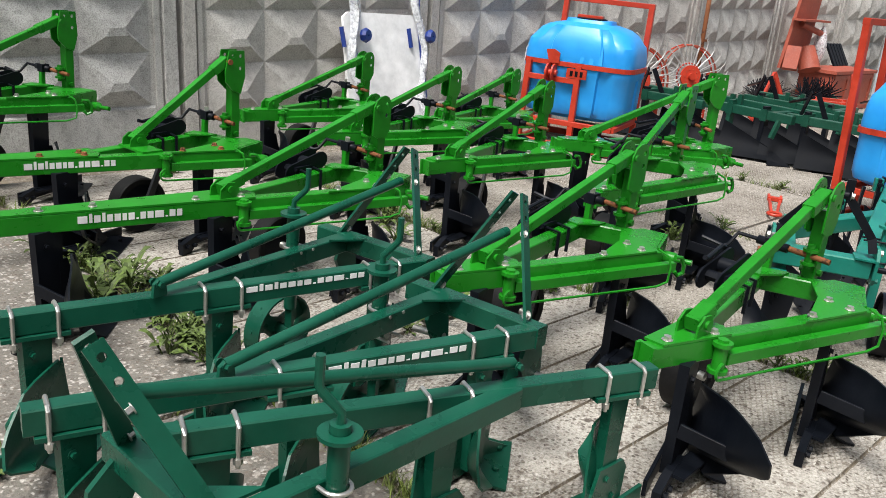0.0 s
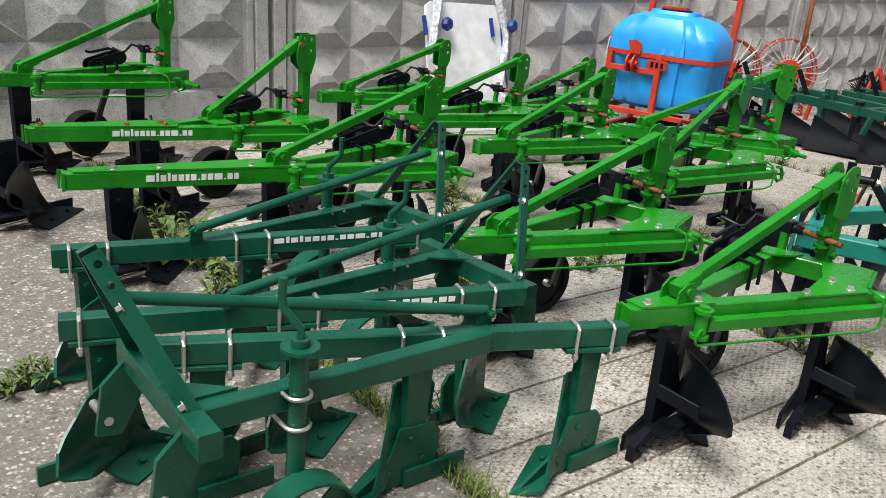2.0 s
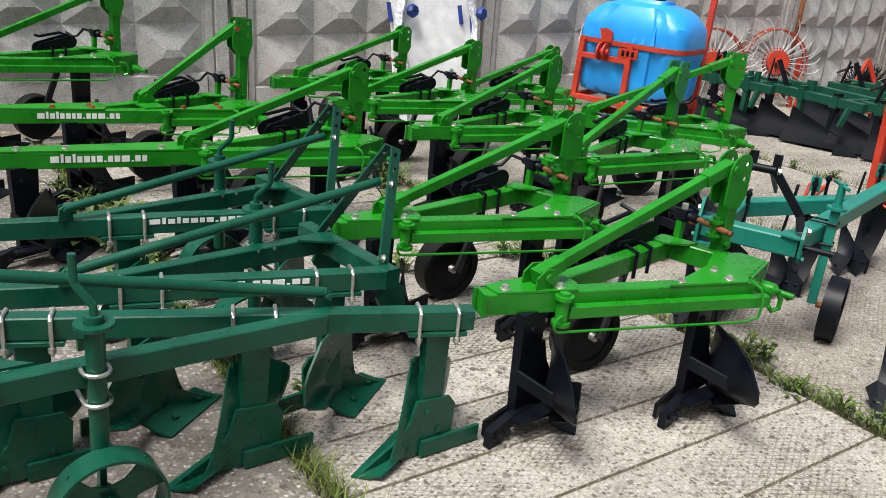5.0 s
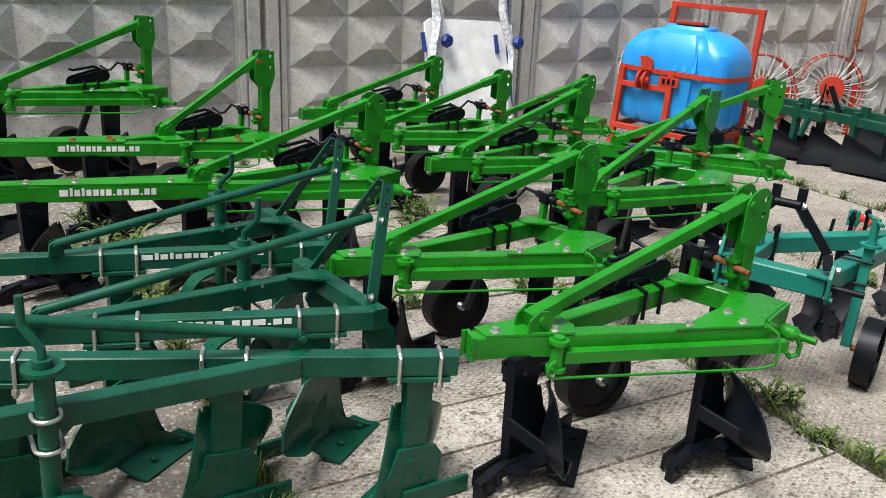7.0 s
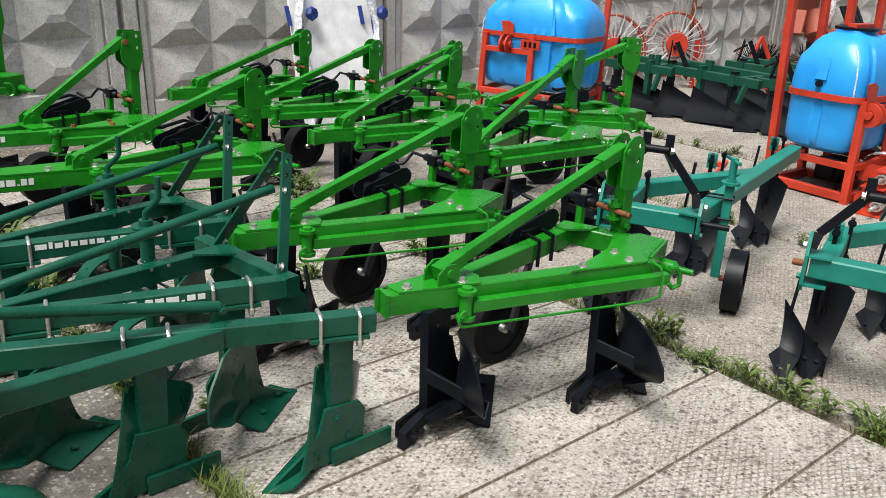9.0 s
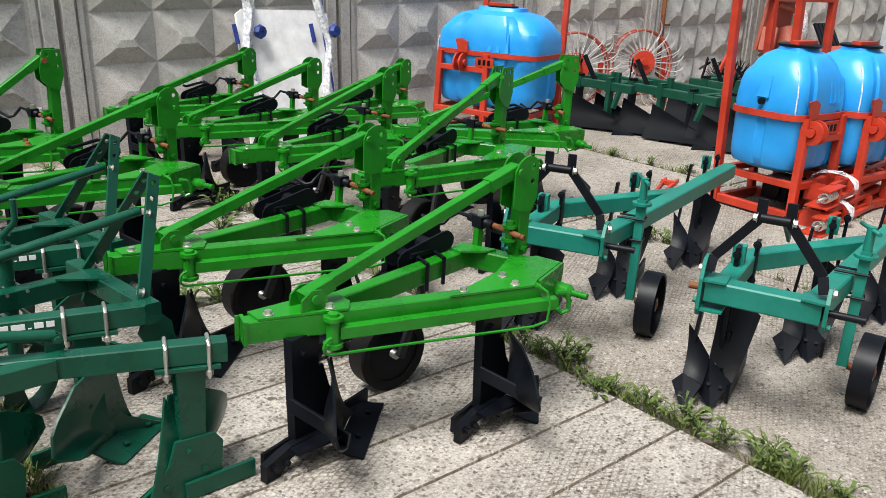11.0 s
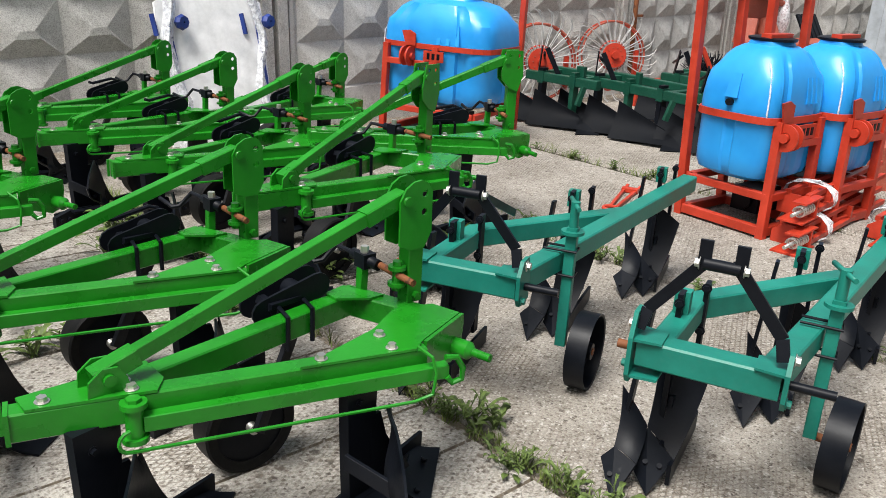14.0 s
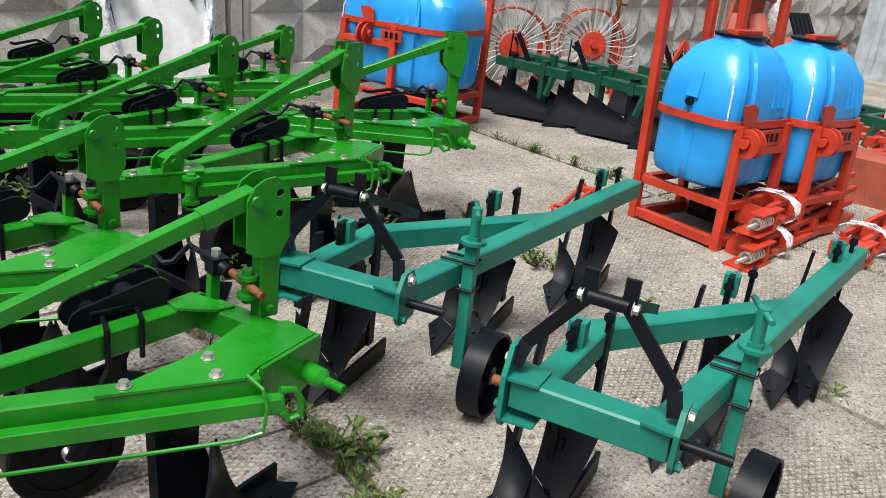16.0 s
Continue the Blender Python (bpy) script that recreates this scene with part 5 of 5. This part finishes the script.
big_plough(yard(9.9, 3.1, 0, -3), "deep green multi-body plough behind the sprayers", 3)


# ---- spiked rollers, brick-red chest, hoppers and scrap against the fence ----
def spike_roller(m, label):
    t = thing("spiked_roller", m, label, "roller")
    bm = bmesh.new()
    rg = random.Random(3)
    part("axle", made(cyl, (-0.45, 0, 0.30), (0.45, 0, 0.30), 0.02, 10), BLACK, t)
    for k in range(170):
        a, x = rg.uniform(0, math.tau), rg.uniform(-0.42, 0.42)
        d = Vector((rg.uniform(-0.35, 0.35), math.cos(a), math.sin(a))).normalized()
        c = Vector((x, 0, 0.30))
        cyl(bm, c, c + d * 0.29, 0.014, 5, 0.004)
    tagged(part("spike_mass", bm, BLACK, t, "black steel spikes"), kind="stuff")
    part("side_arm", made(beam, (-0.47, 0, 0.30), (-0.47, -0.35, 0.12), 0.03, 0.06), DEEP, t)
    part("side_arm", made(beam, (0.47, 0, 0.30), (0.47, -0.35, 0.12), 0.03, 0.06), DEEP, t)


spike_roller(yard(11.6, 5.15, 0, 12), "black spiked roller by the fence")
spike_roller(yard(13.0, 5.0, 0, -8), "low black spiked roller by the fence")

t = thing("wooden_chest", yard(14.6, 5.35), "brick-red painted chest with panelled front", "chest")
part("body", made(box, (0, 0, 0.30), (1.7, 0.55, 0.60)), OLDRED, t)
part("lid", made(box, (0, -0.01, 0.625), (1.78, 0.62, 0.05)), OLDRED, t)
for x in (-0.80, -0.27, 0.27, 0.80):
    part("stile", made(box, (x, -0.285, 0.30), (0.07, 0.02, 0.58)), OLDRED, t)
for z in (0.05, 0.55):
    part("rail", made(box, (0, -0.283, z), (1.66, 0.016, 0.07)), OLDRED, t)

t = thing("metal_hood", yard(13.55, 5.70), "brick-red sheet-metal hood with chute hung on the fence", "hood")
part("back_sheet", made(plate, [(-0.45, 0, 0.62), (0.42, 0, 0.62), (0.42, -0.06, 1.75), (-0.30, -0.06, 1.75)], 0.05), OLDRED, t)
part("shelf", made(box, (0.05, -0.15, 1.36), (0.95, 0.22, 0.03)), OLDRED, t)
bm = bmesh.new()
cyl(bm, (-0.22, -0.12, 1.30), (0.42, -0.22, 1.16), 0.045, 12)
part("arm", bm, OLDRED, t)
part("chute", made(cyl, (0.0, -0.30, 0.62), (0.06, -0.16, 0.95), 0.17, 16, 0.12), OLDRED, t)
part("spout", made(beam, (-0.30, -0.12, 0.95), (-0.42, -0.16, 0.62), 0.22, 0.12), OLDRED, t)
bm = bmesh.new()
rows = []
for i in range(10):
    u = i / 9
    r = 0.10 * math.sin(0.5 + 2.5 * u)
    rows.append([(0.40 + r * math.cos(a), -0.22 + r * math.sin(a), 0.74 + 0.55 * u) for a in [math.tau * k / 12 for k in range(13)]])
sheet(bm, rows, 0.004)
part("film_bag", bm, FILM, t, "bag of crumpled film")
bm = bmesh.new()
cyl(bm, (0.40, -0.22, 0.78), (0.40, -0.22, 1.20), 0.055, 10)
part("wrapped_part", bm, RED, t)

# scrap iron lying on the chest
for k in range(5):
    t = thing("iron_bar", yard(14.95 + 0.13 * k, 5.55, 0.652, 0), "short dark iron bar leaning on the fence", "iron bar", "iron bars")
    part("bar", made(beam, (0, 0, 0.0), (0.03, 0.22, 0.34), 0.07, 0.04), BLACK, t)


# ---- red implements ----
def spring(bm, p, q, r, wire, turns):
    p, q = Vector(p), Vector(q)
    x, y, z = frame_of(p, q)
    tube(bm, [p.lerp(q, k / (turns * 10)) + (y * math.cos(k * 0.628) + z * math.sin(k * 0.628)) * r for k in range(turns * 10 + 1)], wire, 6)


def boom(m, label):
    """A folded spray boom: long red square tubes with a coil spring at the hinge."""
    t = thing("folded_boom", m, label, "spray boom", "folded red booms")
    for y, z in ((-0.09, 0.03), (0.09, 0.03), (-0.05, 0.12), (0.07, 0.13)):
        part("tube", made(beam, (0.24, y, z), (1.72, y * 0.9, z + 0.015), 0.035, 0.035), RED, t)
    part("hinge_bracket", made(plate, [(0.22, -0.13, 0.0), (0.22, 0.12, 0.0), (0.22, 0.12, 0.08), (0.22, 0.05, 0.13), (0.22, -0.13, 0.12)], 0.014), RED, t)
    part("hinge_plate", made(box, (0.17, -0.08, 0.125), (0.30, 0.09, 0.010)), RED, t)
    part("hinge_plate", made(box, (0.15, -0.05, 0.006), (0.30, 0.16, 0.010)), RED, t)
    part("spring_rod", made(cyl, (-0.10, -0.09, 0.075), (0.30, -0.09, 0.075), 0.012, 10), ZINC, t, "bare steel rod")
    bm = bmesh.new()
    spring(bm, (0.0, -0.09, 0.075), (0.20, -0.09, 0.075), 0.034, 0.0055, 6)
    part("coil_spring", bm, ZINC, t, "bright coil spring")
    for x in (0.55, 1.0, 1.45):
        part("cross_plate", made(box, (x, 0, 0.085), (0.03, 0.20, 0.10)), RED, t)
    bm = bmesh.new()
    rg = random.Random(5)
    rows = [[(0.40 + 0.012 * j + rg.uniform(-0.02, 0.02), 0.17 * math.cos(a), 0.09 + 0.10 * math.sin(a) + rg.uniform(-0.008, 0.008)) for j in range(7)] for a in [math.tau * k / 14 for k in range(15)]]
    sheet(bm, rows, 0.002)
    part("film_wrap", bm, FILM, t, "clear wrapping film")


boom(yard(6.60, 1.47, 0.0, 5), "orange-red folded spray boom on the slabs")
boom(yard(6.72, 1.52, 0.165, 6), "orange-red folded spray boom stacked on another")
boom(yard(7.25, 1.15, 0.0, 5), "orange-red folded spray boom with coil spring")
t = thing("drawbar", yard(6.75, 2.72, 0.0, 24), "flat red drawbar lying on the slabs", "drawbar")
for y in (-0.05, 0.05):
    part("bar", made(beam, (-0.35, y * 0.4, 0.015), (0.35, y, 0.015), 0.022, 0.024), RED, t)
part("ring", made(tube, [(-0.40 + 0.05 * math.cos(a), 0.05 * math.sin(a), 0.03) for a in [math.tau * k / 14 for k in range(14)]], 0.012, 8, True), RED, t)
part("cross_plate", made(box, (0.2, 0, 0.02), (0.06, 0.12, 0.03)), RED, t)


def red_frame(m, label, seed):
    t = thing("red_implement", m, label, "implement", "red implements")
    rg = random.Random(seed)
    part("beam", made(beam, (-0.6, 0, 0.32), (0.6, 0, 0.32), 0.08, 0.08), RED, t)
    part("beam", made(beam, (-0.5, 0.45, 0.30), (0.55, 0.45, 0.30), 0.07, 0.07), RED, t)
    for x in (-0.45, 0.0, 0.45):
        part("cross_bar", made(beam, (x, -0.1, 0.34), (x, 0.5, 0.31), 0.05, 0.05), RED, t)
        part("leg", made(beam, (x + 0.1, -0.02, 0.31), (x + 0.1, -0.15, 0.0), 0.05, 0.03), RED, t)
        part("leg", made(beam, (x - 0.05, 0.47, 0.30), (x - 0.05, 0.52, 0.0), 0.05, 0.03), RED, t)
    bm = bmesh.new()
    beam(bm, (-0.22, 0.0, 0.36), (0.0, 0.05, 0.74), 0.03, 0.05)
    beam(bm, (0.22, 0.0, 0.36), (0.0, 0.05, 0.74), 0.03, 0.05)
    part("tower", bm, RED, t)
    part("shield", made(plate, [(-0.5, -0.2, 0.15), (0.5, -0.2, 0.15), (0.5, 0.1, 0.34), (-0.5, 0.1, 0.34)], 0.01), RED, t)


red_frame(yard(12.3, 4.25, 0, 20), "red implement frame with tower", 1)
red_frame(yard(10.6, 4.6, 0, -15), "red implement frame behind the ploughs", 2)
red_frame(yard(10.3, 2.2, 0, 10), "red implement frame with tower beside the sprayers", 3)
red_frame(yard(9.6, 1.4, 0, -12), "large red implement frame on the slabs", 4)
red_frame(yard(11.6, 1.6, 0, 30), "red implement frame at the yard's far side", 5)
t = thing("parts_carton", yard(9.1, 1.75, 0.0, 12), "film-wrapped red carton with a yellow card", "carton")
part("carton", made(box, (0, 0, 0.17), (0.5, 0.4, 0.34)), OLDRED, t)
part("card", made(box, (-0.05, -0.204, 0.22), (0.26, 0.006, 0.11)), YELLOW, t)

# ---- rusty standpipe on the fence and sheet-metal wall beyond ----
t = thing("pipe", yard(11.05, 5.93), "thin rusty pipe standing against the fence", "pipe")
part("tube", made(cyl, (0, 0, 0), (-0.09, 0, 2.3), 0.03, 10), RUST, t)
part("bracket", made(beam, (-0.03, 0, 0.98), (0.12, 0, 0.98), 0.03, 0.03), RUST, t)
side = thing("wall_east", yard(17.2, 5.6, 0, -62), "ribbed galvanised sheet-metal wall", "wall", kind="structure")
for k in range(16):
    bm = bmesh.new()
    w = 0.30
    plate(bm, [(k * w, 0, 0), (k * w + 0.20, 0, 0), (k * w + 0.20, 0, 2.6), (k * w, 0, 2.6)], 0.02)
    plate(bm, [(k * w + 0.20, -0.035, 0), (k * w + w, -0.035, 0), (k * w + w, -0.035, 2.6), (k * w + 0.20, -0.035, 2.6)], 0.02)
    part("sheet", bm, PALE, side)
